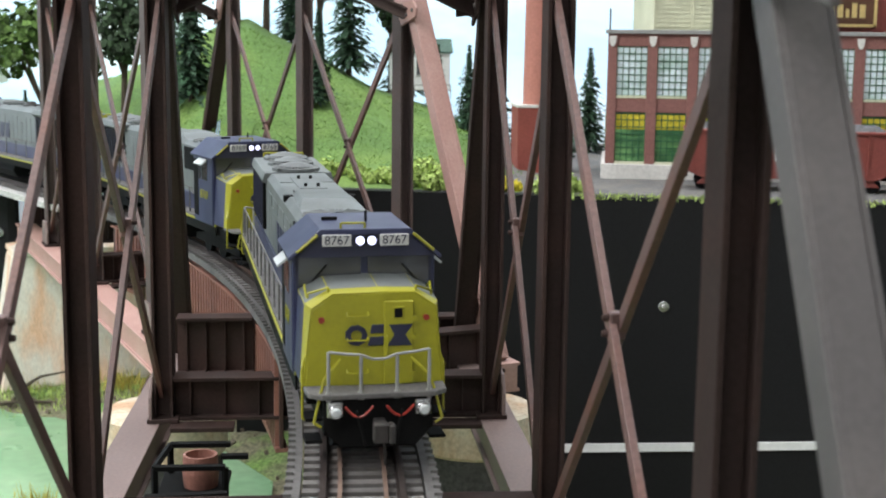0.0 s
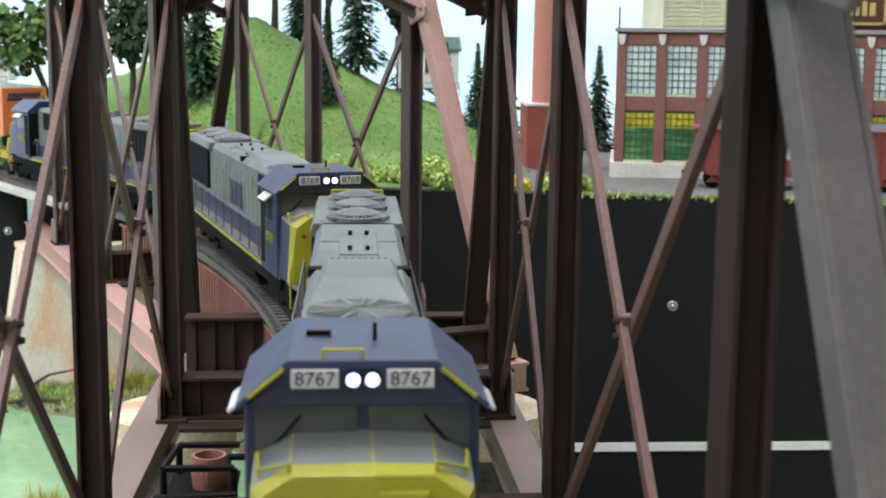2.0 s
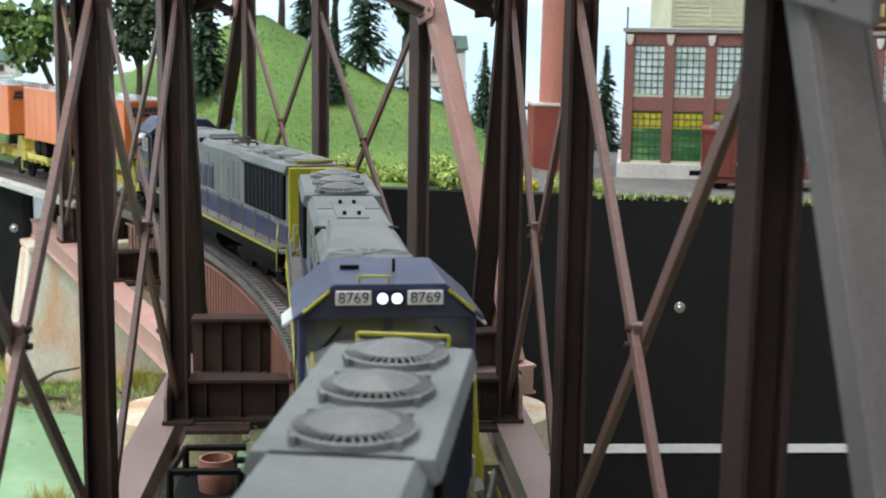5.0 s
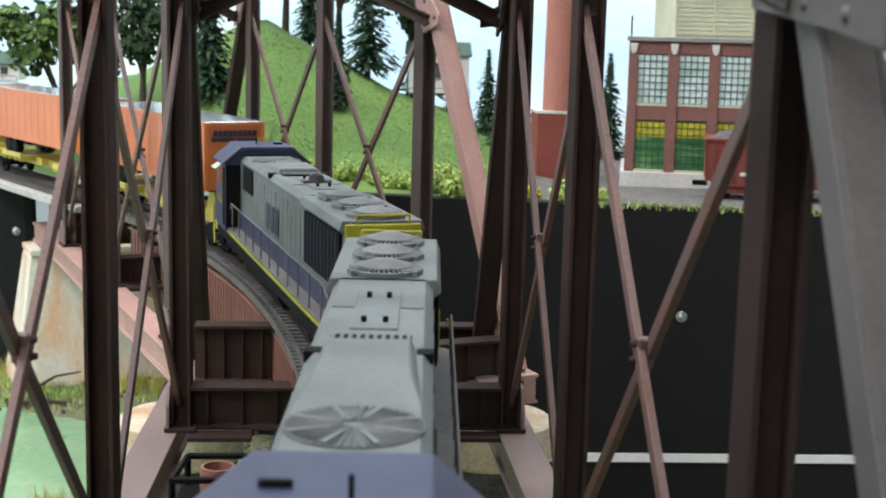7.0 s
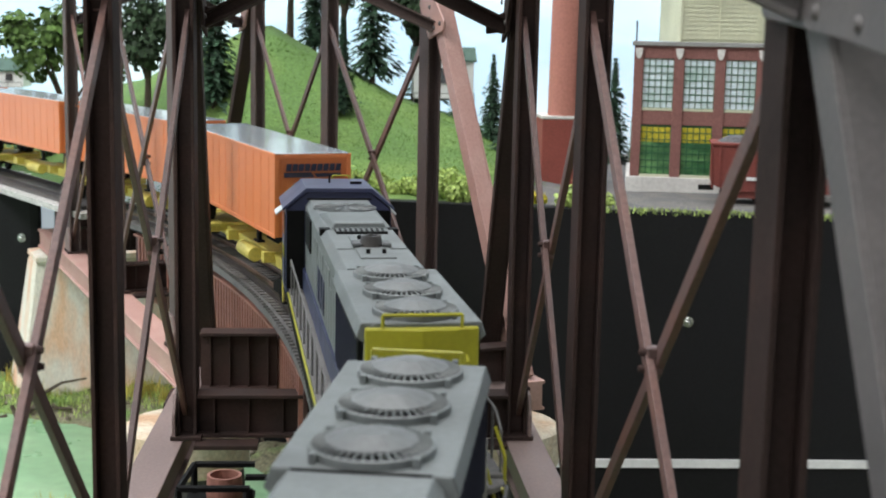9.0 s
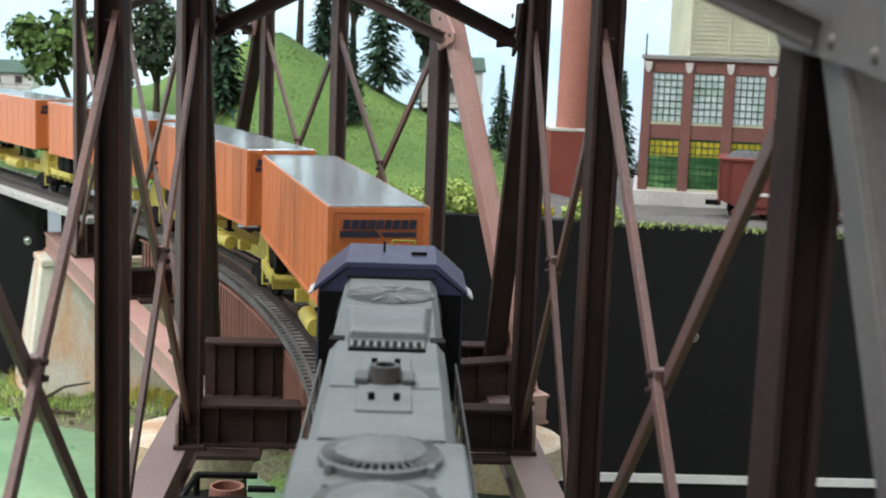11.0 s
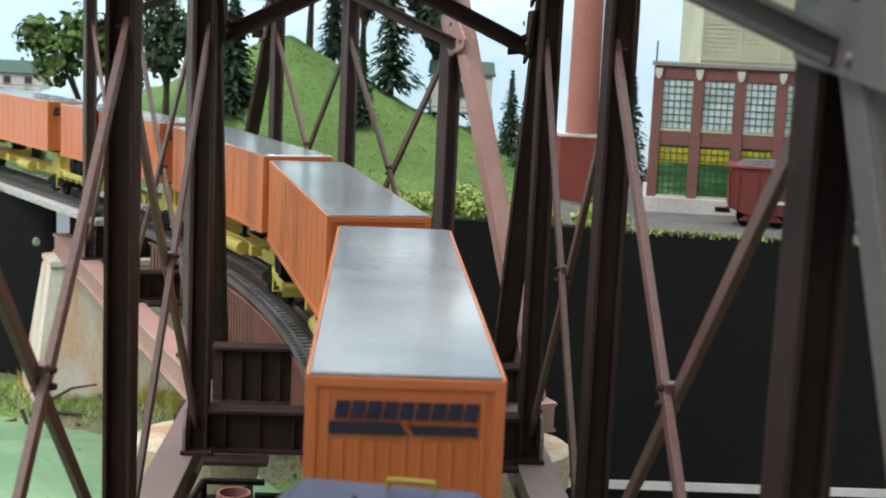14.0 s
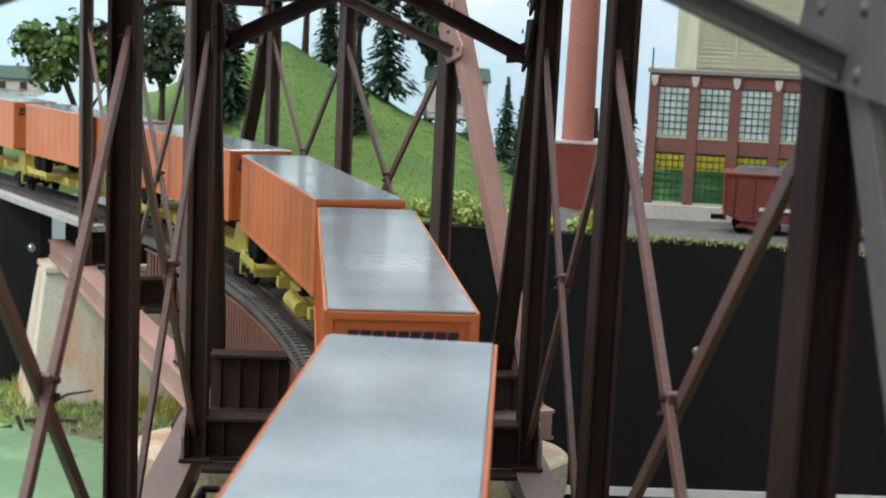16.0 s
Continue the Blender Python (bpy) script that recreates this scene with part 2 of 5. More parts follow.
def hbeam(bm, a, b, w, h, up, flange=1.0, web=1.0):
    """An H-shaped member from a to b: flanges w wide stand h apart along up, joined by a web."""
    a, b, up = Vector(a), Vector(b), Vector(up)
    d = (b - a).normalized()
    side = d.cross(up).normalized()
    top = side.cross(d)
    m = Matrix((side, d, top)).transposed().to_4x4()
    m.translation = a
    n = (b - a).length
    box(bm, -w / 2, w / 2, 0, n, h / 2 - flange, h / 2, m)
    box(bm, -w / 2, w / 2, 0, n, -h / 2, -h / 2 + flange, m)
    box(bm, -web / 2, web / 2, 0, n, -h / 2 + flange, h / 2 - flange, m)


def mesh_of(name, bm, material):
    bmesh.ops.recalc_face_normals(bm, faces=bm.faces)
    bmesh.ops.scale(bm, vec=(0.001, 0.001, 0.001), verts=bm.verts)
    me = bpy.data.meshes.new(name)
    bm.to_mesh(me)
    bm.free()
    for one in (material if isinstance(material, (list, tuple)) else [material]):
        me.materials.append(one)
    return me


def part(name, bm, material, parent=None, label="", bevel=0.0):
    if bevel:
        bmesh.ops.bevel(bm, geom=bm.edges[:], offset=bevel, segments=1, affect="EDGES")
    ob = new(name, mesh_of(name, bm, material))
    ob.parent = parent
    return tagged(ob, label)


def thing(name, label, category, m=None, group="", kind=""):
    ob = new(name)
    ob.empty_display_size = 0.02
    if m is not None:
        ob.matrix_basis = m
    return tagged(ob, label, category, group, kind)


def mm(x, y, z, rx=0, ry=0, rz=0):
    return pose(x / 1000, y / 1000, z / 1000, rx, ry, rz)


B = bmesh.new

# ---- the line of the track: straight through the near span, then a bend to the left ----
RAILZ = 29.7
CX, CY, RADIUS, BEND = 18.5, 318.0, 948.0, radians(32)
NEAR_RADIUS = 1222.0


def line(s):
    """The track's centre at s millimetres from the middle of its bend, outward from the near span: x, y and heading."""
    if s < 0:
        a = s / NEAR_RADIUS
        return CX - NEAR_RADIUS * (1 - math.cos(a)), CY + NEAR_RADIUS * math.sin(a), a
    a = min(s / RADIUS, BEND)
    x, y = CX - RADIUS * (1 - math.cos(a)), CY + RADIUS * math.sin(a)
    rest = max(s - RADIUS * BEND, 0)
    return x - rest * math.sin(a), y + rest * math.cos(a), a


def beside(s, off, z):
    x, y, a = line(s)
    return Vector((x + off * math.cos(a), y + off * math.sin(a), z))


def ribbon(bm, s0, s1, off0, off1, z0, z1, step=20.0):
    """A bar that follows the track from s0 to s1, between two offsets and two heights."""
    n = max(2, int((s1 - s0) / step))
    rings = []
    for i in range(n + 1):
        s = s0 + (s1 - s0) * i / n
        rings.append([bm.verts.new(beside(s, o, z)) for o, z in ((off0, z0), (off1, z0), (off1, z1), (off0, z1))])
    for a, b in zip(rings, rings[1:]):
        for i in range(4):
            bm.faces.new((a[i], a[(i + 1) % 4], b[(i + 1) % 4], b[i]))
    bm.faces.new(rings[0])
    bm.faces.new(rings[-1][::-1])


# ---- truss spans ----
PANEL, ENDP, TOP, NODE = 133.3, 96.6, 141.0, 165.0
STATIONS = [0, ENDP, ENDP + PANEL, ENDP + 2 * PANEL, 2 * ENDP + 2 * PANEL]
SPAN = STATIONS[-1]


def member(name, parent, a, b, w, h, up, material, flange, web, label="", bevel=0.12):
    """An H-section as one part: two flanges w wide, h apart along up, and a web between them."""
    a, b, up = Vector(a), Vector(b), Vector(up)
    d = (b - a).normalized()
    side = d.cross(up).normalized()
    top = side.cross(d)
    m = Matrix((side, d, top)).transposed().to_4x4()
    m.translation = a
    n = (b - a).length
    w, h, k = w / 2, h / 2, web / 2
    f = h - flange
    outline = [(-w, -h), (w, -h), (w, -f), (k, -f), (k, f), (w, f), (w, h), (-w, h), (-w, f), (-k, f), (-k, -f), (-w, -f)]
    bm = B()
    prism(bm, outline, 0, n, "y", m)
    return part(name, bm, material, parent, label, bevel)


def truss_span(m, label, left, right, far_span, near_panel=133.3):
    """One span of four panels; its own y runs from its near end to its far end. left and right give the trusses' x at y."""
    th = thing("truss_bridge", label, "truss bridge", m, "truss spans of the bridge")
    stations = [0, ENDP, ENDP + near_panel, ENDP + 2 * PANEL, 2 * ENDP + 2 * PANEL]
    for sx, xo in ((-1, left), (1, right)):
        cut = far_span and sx < 0
        c0 = ENDP - 32 if cut else -6
        member("bottom_chord", th, (xo(c0) + sx * 1.2, c0, -6), (xo(SPAN + 6) + sx * 1.2, SPAN + 6, -6), 12.5, 12, (0, 0, 1), PINK if far_span else CHORD, 1.2, 9.5, "pink-brown bottom chord", 0.2)
        member("top_chord", th, (xo(ENDP), ENDP - 4, NODE + 3), (xo(SPAN - ENDP), SPAN - ENDP + 4, NODE + 3), 10, 8.5, (1, 0, 0), STEEL, 1, 7)
        for a, b in ((0, ENDP), (SPAN, SPAN - ENDP)):
            if cut:
                continue
            pink = a == 0
            member("end_post", th, (xo(a), a, 0), (xo(b), b, NODE + 2), 6.5, 8, (1, 0, 0), (PINK if far_span else LITGREY) if pink else STEEL, 1, 6.6, "sloping end post", 0.15)
            k = 1 if b > a else -1
            for z0, z1, w in ((135, 151, 15), (154, 171, 13)):
                y0, y1 = a + (b - a) * z0 / NODE, a + (b - a) * z1 / NODE
                bm = B()
                x0, x1 = sorted((xo(y0) - sx * 4.6, xo(y0) - sx * 5.8))
                prism(bm, [(y0 - w * 0.55, z0 + 2), (y0 + w * 0.45, z0 - 2), (y1 + w * 0.55, z1 - 3), (y1 + w * 0.5, z1), (y1 - w * 0.5, z1), (y0 - w * 0.6, z0 + 6)], x0, x1, "x")
                if a == 0 and not far_span and z0 == 135:
                    bm.free()
                    bm = B()
                    prism(bm, [(50, 134.5), (64.4, 136.6), (95.9, 139.2), (99, 143.6), (96, 151), (50, 151)], x0, x1, "x")
                gus = part("gusset_plate", bm, (PINK if far_span else LITGREY) if far_span or a == 0 else STEEL, th, "riveted gusset plate", 0.3)
                for f in range(5):
                    dy, dz = ((5.4, 6.3), (-5.1, 4.8), (-5.5, 12.5), (9.2, 12.9), (-19, 3.3))[f] if a == 0 and not far_span and z0 == 135 else ((-6, 5), (0, 3), (5, 2), (5, 7), (5, 12))[f]
                    bm = B()
                    rod(bm, (xo(y0) - sx * 5.8, y0 + dy + 1, z0 + dz), (xo(y0) - sx * 6.4, y0 + dy + 1, z0 + dz), 1.1, 10, 0.6)
                    part("rivet", bm, LITGREY, gus)
        for y in stations[1:4]:
            member("post", th, (xo(y), y, 0), (xo(y), y, NODE), 10, 6.6, (1, 0, 0), FARSTEEL if far_span else STEEL, 1.0, 1.8)
            bm = B()
            box(bm, xo(y) - 5.2, xo(y) + 5.2, y - 8, y + 8, 0, 1.4)
            part("foot_plate", bm, STEEL, th, "", 0.2)
            bm = B()
            x0, x1 = sorted((xo(y) + sx * 3.4, xo(y) + sx * 4.6))
            prism(bm, [(y - 8, 1.4), (y + 8, 1.4), (y + 8, 9), (y + 4, 15), (y - 4, 15), (y - 8, 9)], x0, x1, "x")
            part("foot_gusset", bm, CHORD, th, "", 0.2)
        for y0, y1 in zip(stations[1:3], stations[2:4]):
            ym = (y0 + y1) / 2
            for i, (za, zb) in enumerate(((8, TOP), (TOP, 8))):
                bm = B()
                k = sx * (0.9 if i else -1.1)
                beam(bm, (xo(y0) + k, y0, za), (xo(y1) + k, y1, zb), 1.6, 3.4, (0, 0, 1))
                part("diagonal_brace", bm, BRACE, th, "", 0.15)
            bm = B()
            box(bm, xo(ym) - 1.6, xo(ym) + 1.5, ym - 1.5, ym + 1.5, TOP / 2 + 1.5, TOP / 2 + 7)
            plate = part("centre_plate", bm, BRACE, th, "", 0.3)
            for z in (TOP / 2 + 2.6, TOP / 2 + 5.8):
                bm = B()
                rod(bm, (xo(ym) - sx * 1.8, ym, z), (xo(ym) - sx * 3.0, ym, z), 0.9, 8, 0.6)
                part("rivet", bm, STEEL, plate)
    for y in stations:
        for sx, xo in ((-1, left), (1, right)):
            if far_span and sx < 0 and y < ENDP + 1:
                continue
            x0, x1 = sorted((xo(y) - sx * 3, sx * 4.0))
            q = -13.5 if y in (0, SPAN) else 0.0
            yf, top = y, 14.8
            if not far_span and y == SPAN and sx < 0:
                yf, q, top, x1 = 412.0, 3.0, 25.0, -25.6
            outline = [(yf - 4.5, q), (yf + 4.5, q), (yf + 4.5, q + 1.2), (yf + 0.8, q + 1.2), (yf + 0.8, top - 1.2), (yf + 4.5, top - 1.2), (yf + 4.5, top), (yf - 4.5, top), (yf - 4.5, top - 1.2), (yf - 0.8, top - 1.2), (yf - 0.8, q + 1.2), (yf - 4.5, q + 1.2)]
            bm = B()
            prism(bm, outline, x0, x1, "x")
            fb = part("floor_beam", bm, STEEL, th, "brown floor beam with a flanged top", 0.1)
            for k in range(4):
                x = x0 + (x1 - x0) * (k + 0.5) / 4
                bm = B()
                box(bm, x - 0.35, x + 0.35, yf - 2.8, yf - 0.7, q + 1.25, top - 1.25)
                part("stiffener", bm, STEEL, fb)
            bm = B()
            x0, x1 = sorted((xo(y) - sx * 3, xo(y) - sx * 24))
            box(bm, x0, x1, y - 13, y - 4.6, -1.6, -0.1)
            part("bracket", bm, STEEL, th, "flat bracket plate beside the floor beam", 0.15)
    # portal frames in the slope of the end posts
    for a, k in ((0, 1), (SPAN, -1)):
        ya, yb, yc = (a + k * ENDP * z / NODE for z in (138.5, 160, 163))
        for sx, xo in ((-1, left), (1, right)):
            if far_span and sx < 0 and a == 0:
                continue
            member("portal_brace", th, (xo(ya) - sx * 5.5, ya, 140.8 if a == 0 and not far_span else 138.5), (sx * 3, yb, 163.5 if a == 0 and not far_span else 161), 5, 5 if far_span or a else 4.2, (0, 0, 1), LITGREY if a == 0 and not far_span else (FARSTEEL if far_span else STEEL), 0.9, 1.2, "sloping portal brace")
            if a == 0:
                continue
            bm = B()
            x0, x1 = sorted((xo(ya) - sx * 4, xo(ya) - sx * 12))
            prism(bm, [(x0, 136), (x1, 137), (x1, 140.5 if sx < 0 else 144.5), (x0, 144.5 if sx < 0 else 140.5)], ya - 1.2, ya + 1.2, "y")
            part("corner_bracket", bm, STEEL, th, "", 0.3)
        member("portal_strut", th, (left(yc) + 3, yc, NODE - 1), (right(yc) - 3, yc, NODE - 1), 9, 9, (0, 0, 1), STEEL, 1, 1.2)
        bm = B()
        prism(bm, [(-12, 157), (12, 157), (9, 163), (-9, 163)], yb - 3.4, yb - 2.6, "y")
        part("portal_plate", bm, STEEL, th, "", 0.2)
    ym = stations[2]
    member("top_strut", th, (left(ym) + 3, ym, NODE), (right(ym) - 3, ym, NODE), 7, 7, (0, 0, 1), STEEL, 1, 1.2)
    return th


NEAR_Y = 456.0 - ENDP - 2 * PANEL
truss_span(mm(8, NEAR_Y, 0), "dark brown riveted steel truss span around the track",
           lambda y: np.interp(y + NEAR_Y, [60, 325, 456, 556], [-66.5, -57.2, -53.0, -57.0]),
           lambda y: np.interp(y + NEAR_Y, [60, 96, 189, 329, 456], [63.0, 62.5, 60.4, 58.0, 58.4]), False, 140.0)
FAR_TURN = 20.5
_u = Vector((-math.sin(radians(FAR_TURN)), math.cos(radians(FAR_TURN)), 0))
_v = Vector((-_u.y, _u.x, 0))
HIP = Vector((44.6, 622.0, 0))
far_origin = HIP - _u * ENDP + _v * 59
truss_span(Matrix.Translation(far_origin * 0.001) @ pose(0, 0, 0, 0, 0, FAR_TURN), "pinkish brown truss span round the bend of the track",
           lambda y: -56.0, lambda y: 59.0, True)

# ---- track ----
track = thing("railway_track", "weathered rails on dark ties over the bridge deck", "railway track", kind="structure")
for off in (-8.9, 8.9):
    bm = B()
    ribbon(bm, -420, 1100, off - 0.6, off + 0.6, RAILZ - 2.0, RAILZ)
    ribbon(bm, -420, 1100, off - 1.2, off + 1.2, RAILZ - 2.3, RAILZ - 1.9)
    part("rail", bm, RAIL, track)
for off in (-5.2, 5.2):
    bm = B()
    ribbon(bm, -420, 520, off - 0.5, off + 0.5, RAILZ - 2.0, RAILZ - 0.4)
    part("guard_rail", bm, GUARDRAIL, track, "rust brown guard rail")
for off in (-16.0, 16.0):
    bm = B()
    ribbon(bm, -420, 520, off - 1.7, off + 1.7, RAILZ - 4.6, RAILZ - 1.6)
    part("guard_timber", bm, DECK, track, "grey timber kerb along the deck")
bm = B()
ribbon(bm, -420, 520, -13.5, 13.5, RAILZ - 7.4, RAILZ - 4.6)
part("deck", bm, CHASSIS, track)

# curved plate girders under the deck
girder = thing("plate_girder", "red-brown ribbed plate girders carrying the curved deck", "bridge girder", kind="structure")
for off in (-14.5, 14.5):
    bm = B()
    ribbon(bm, -330, 134, off * 0.62 - 1.2, off * 0.62 + 1.2, 2.0, RAILZ - 7.4)
    part("stringer", bm, STEEL, girder, "dark brown stringer under the straight deck")
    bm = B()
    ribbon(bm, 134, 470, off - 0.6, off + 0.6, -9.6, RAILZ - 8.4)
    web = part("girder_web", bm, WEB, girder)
    bm = B()
    ribbon(bm, 134, 470, off - 2.2, off + 2.2, RAILZ - 8.4, RAILZ - 7.4)
    part("girder_flange", bm, GIRDER, girder)
    bm = B()
    ribbon(bm, 134, 470, off - 2.2, off + 2.2, -11, -9.6)
    part("girder_flange", bm, GIRDER, girder)

# ---- piers, ground, walls ----
def rounded_ring(bm, hx, hy, z, n=40):
    ring = []
    for i in range(n):
        a = 2 * math.pi * i / n
        cx = (hx - hy) * (1 if math.cos(a) > 0 else -1)
        ring.append(bm.verts.new((cx + hy * math.cos(a), hy * math.sin(a), z)))
    return ring


def loft(bm, rings):
    n = len(rings[0])
    for a, b in zip(rings, rings[1:]):
        for i in range(n):
            bm.faces.new((a[i], a[(i + 1) % n], b[(i + 1) % n], b[i]))
    bm.faces.new(rings[0])
    bm.faces.new(rings[-1][::-1])


for k, x in enumerate((-56.5, 71.5)):
    drum = thing("bridge_pier", "round cream concrete drum on a dark rough stone shaft", "bridge pier", mm(x, 549, 0), "drums under the truss joint")
    bm = B()
    loft(bm, [rounded_ring(bm, *q) for q in ((24, 23.9, -23.5), (25.5, 25.4, -24.6), (25.5, 25.4, -39), (24.5, 24.4, -40.5))])
    part("pier_cap", bm, CAPSTONE, drum, "worn cream cap")
    bm = B()
    loft(bm, [rounded_ring(bm, *q) for q in ((23, 22.9, -40.6), (26, 25.9, -120))])
    part("pier_shaft", bm, DARKROCK, drum, "dark rough stone shaft")
    bm = B()
    box(bm, -8, 8, -12, 12, -23.4, -12.1)
    part("bearing_block", bm, STEEL, drum, "", 0.5)
far_end = far_origin + _u * SPAN
far_pier = thing("bridge_pier", "tall tapered concrete pier streaked with rust", "bridge pier", Matrix.Translation(Vector((far_end.x + 6, far_end.y + 6, 0)) * 0.001) @ pose(0, 0, 0, 0, 0, FAR_TURN))
bm = B()
ring = lambda hx, hy, z: [bm.verts.new((x, y, z)) for x, y in ((-hx, -hy), (hx, -hy), (hx, hy), (-hx, hy))]
loft(bm, [ring(76, 16, -20), ring(90, 30, -118)])
part("pier_shaft", bm, CONCRETE, far_pier, "", 1.2)
bm = B()
loft(bm, [ring(70, 14, -14.5), ring(76, 19, -16), ring(76, 19, -19.6), ring(73, 16, -20)])
part("pier_cap", bm, CONCRETE, far_pier, "", 0.4)
for sx in (-1, 1):
    bm = B()
    box(bm, sx * 57 - 9, sx * 57 + 9, -10, 10, -14.5, -12.1)
    part("bearing_block", bm, ROCK, far_pier, "", 0.5)


# the black fascia line
def wall_y(x):
    return 788.0 - 0.23 * x


def smooth(k):
    k = min(max(k, 0.0), 1.0)
    return k * k * (3 - 2 * k)


# gorge bed
def bed(x, y):
    shore = 846 - 0.45 * (x + 180) if x < -100 else 810 - 0.9 * (x + 100)
    z = -117 + 9 * smooth((y - shore) / 35) + 14 * smooth((y - shore - 90) / 160)
    z += 3.0 * noise.noise(Vector((x / 22, y / 22, 0))) + 1.5 * noise.noise(Vector((x / 7, y / 7, 3)))
    return z - 90 * smooth((x - 95) / 25)


bm = B()
nx, ny = 110, 120
grid = {}
for i in range(nx + 1):
    for j in range(ny + 1):
        x, y = -620 + 1000 * i / nx, -250 + 1550 * (j / ny) ** 0.8
        grid[i, j] = bm.verts.new((x, y, bed(x, y)))
for i in range(nx):
    for j in range(ny):
        bm.faces.new((grid[i, j], grid[i + 1, j], grid[i + 1, j + 1], grid[i, j + 1]))
tagged(part("ground", bm, BANK), "earth and grass bed of the gorge under the bridge", "ground", kind="structure")
bm = B()
prism(bm, [(-1600, -900), (1600, -900), (1600, 1600), (-1600, 1600)], -262, -250, "z")
tagged(part("floor", bm, BLACK), "dark floor under the layout", "floor", kind="structure")
bm = B()
prism(bm, [(-620, 300), (-20, 300), (-20, 720), (-90, 850), (-620, 1010)], -116.5, -114.2, "z")
tagged(part("water", bm, WATER), "glossy painted green river water", "water", kind="structure")

bm = B()
prism(bm, [(-45, wall_y(-45)), (900, wall_y(900)), (900, wall_y(900) + 12), (-45, wall_y(-45) + 12)], -250, 39.5, "z")
tagged(part("wall_fascia", bm, BLACK), "matt black painted fascia panel of the layout", "wall", kind="structure")
bm = B()
prism(bm, [(-620, 1048), (-211, 954), (-206, 955), (-204, 958), (-207, 970), (-620, 1064)], -118, 22, "z")
tagged(part("wall_fascia_left", bm, BLACK), "matt black painted fascia panel beside the tall pier", "wall", kind="structure")
bm = B()
prism(bm, [(105, -113.5), (345, -97.0), (345, -92.6), (105, -108.5)], -1.6, 0.0, "y")
bm.transform(Matrix.Translation((0, wall_y(0), 0)) @ Matrix(((1, 0, 0, 0), (-0.23, 1, 0, 0), (0, 0, 1, 0), (0, 0, 0, 1))))
tagged(part("trim", bm, WHITE), "white painted trim strip on the black fascia", "trim", kind="structure")


def screw(x, z, left=False):
    y = wall_y(x) if not left else 954 - 0.23 * (x + 211)
    th = thing("screw", "bright round-headed screw in the black panel", "screw", mm(x, y, z, 0, 0, -13), "panel screws")
    bm = B()
    rod(bm, (0, 0, 0), (0, -1.4, 0), 3.2, 16)
    part("washer", bm, CHROME, th, "", 0.4)
    bm = B()
    rod(bm, (0, -1.4, 0), (0, -3.2, 0), 2.1, 12, 1.3)
    part("screw_head", bm, CHROME, th, "", 0.3)


screw(200, -22)
screw(-217, -11, True)

# upper ground with the hill
RIDGE = [(-700, 70), (-400, 72), (-278, 80), (-232, 104), (-186, 114), (-93, 131), (-55, 139), (-15, 116), (3, 108), (48, 84), (75, 75), (103, 66), (126, 52), (150, 38), (900, 38)]
END_X, END_Y, END_A = line(RADIUS * BEND)


def off_track(x, y):
    """How far a point lies to the right of the outgoing straight of the track."""
    return (x - END_X) * math.cos(END_A) + (y - END_Y) * math.sin(END_A)


def upper(x, y):
    top = np.interp(x, [p[0] for p in RIDGE], [p[1] for p in RIDGE])
    d = off_track(x, y) if x < 20 else 1000
    e = y - wall_y(x) if x > -60 else 1000
    low = 24 + 15 * smooth((x + 120) / 120)
    k = min(smooth((d - 32) / 190), smooth((e - 12) / 290))
    z = low + (top - low) * k
    back = smooth((y - 1120) / 200)
    rough = 0.4 + 2.0 * k
    return z - 30 * back * k + rough * noise.noise(Vector((x / 30, y / 30, 0))) + 0.5 * rough * noise.noise(Vector((x / 9, y / 9, 7)))


def on_land(x, y):
    if x > -45:
        return y > wall_y(x) + 2
    if x < -212 and y > 954 - 0.23 * (x + 211) + 6:
        return True
    return y > 955 - 0.37 * (x + 138)


for name, material, label, which in (("ground_hill", GRASS, "bright green grassed hill behind the tracks", 0), ("ground_yard", ROAD, "dark grey gravel yard beside the factory", 1), ("ground_ballast", BALLAST, "pale grey ballast bed beside the far track", 2)):
    bm = B()
    grid = {}
    nx, ny = 170, 130

    def corner(i, j):
        if (i, j) not in grid:
            x, y = -620 + 1300 * i / nx, 690 + 830 * j / ny
            if -60 < x < 690 and j and on_land(x, y) and not on_land(x, y - 830 / ny):
                y = wall_y(x) + 2
            grid[i, j] = bm.verts.new((x, y, upper(x, y)))
        return grid[i, j]
    for i in range(nx):
        for j in range(ny):
            x, y = -620 + 1300 * (i + 0.5) / nx, 690 + 830 * (j + 0.5) / ny
            if not on_land(x, y):
                continue
            d = off_track(x, y)
            kind = 2 if x < -30 and d < 26 + 5 * noise.noise(Vector((x / 20, y / 20, 0))) else (1 if x > 122 + 12 * noise.noise(Vector((x / 25, y / 25, 5))) else 0)
            if kind == which:
                bm.faces.new((corner(i, j), corner(i + 1, j), corner(i + 1, j + 1), corner(i, j + 1)))
    bmesh.ops.remove_doubles(bm, verts=bm.verts, dist=0.01)
    ob = part(name, bm, material)
    for poly in ob.data.polygons:
        poly.use_smooth = True
    tagged(ob, label, "ground", kind="structure")

# sky backdrop and the room round the layout
bm = B()
prism(bm, [(-1500, 700), (-1000, 1400), (1000, 1400), (1500, 700), (1500, 705), (1000, 1406), (-1000, 1406), (-1500, 705)], -250, 1000, "z")
tagged(part("backdrop", bm, SKY), "pale blue cloudy sky backdrop behind the hill", "backdrop", kind="structure")
bm = B()
box(bm, -1700, 1700, -1400, 1600, 2000, 2020)
tagged(part("ceiling", bm, ROOM), "plain pale ceiling of the hobby room", "ceiling", kind="structure")
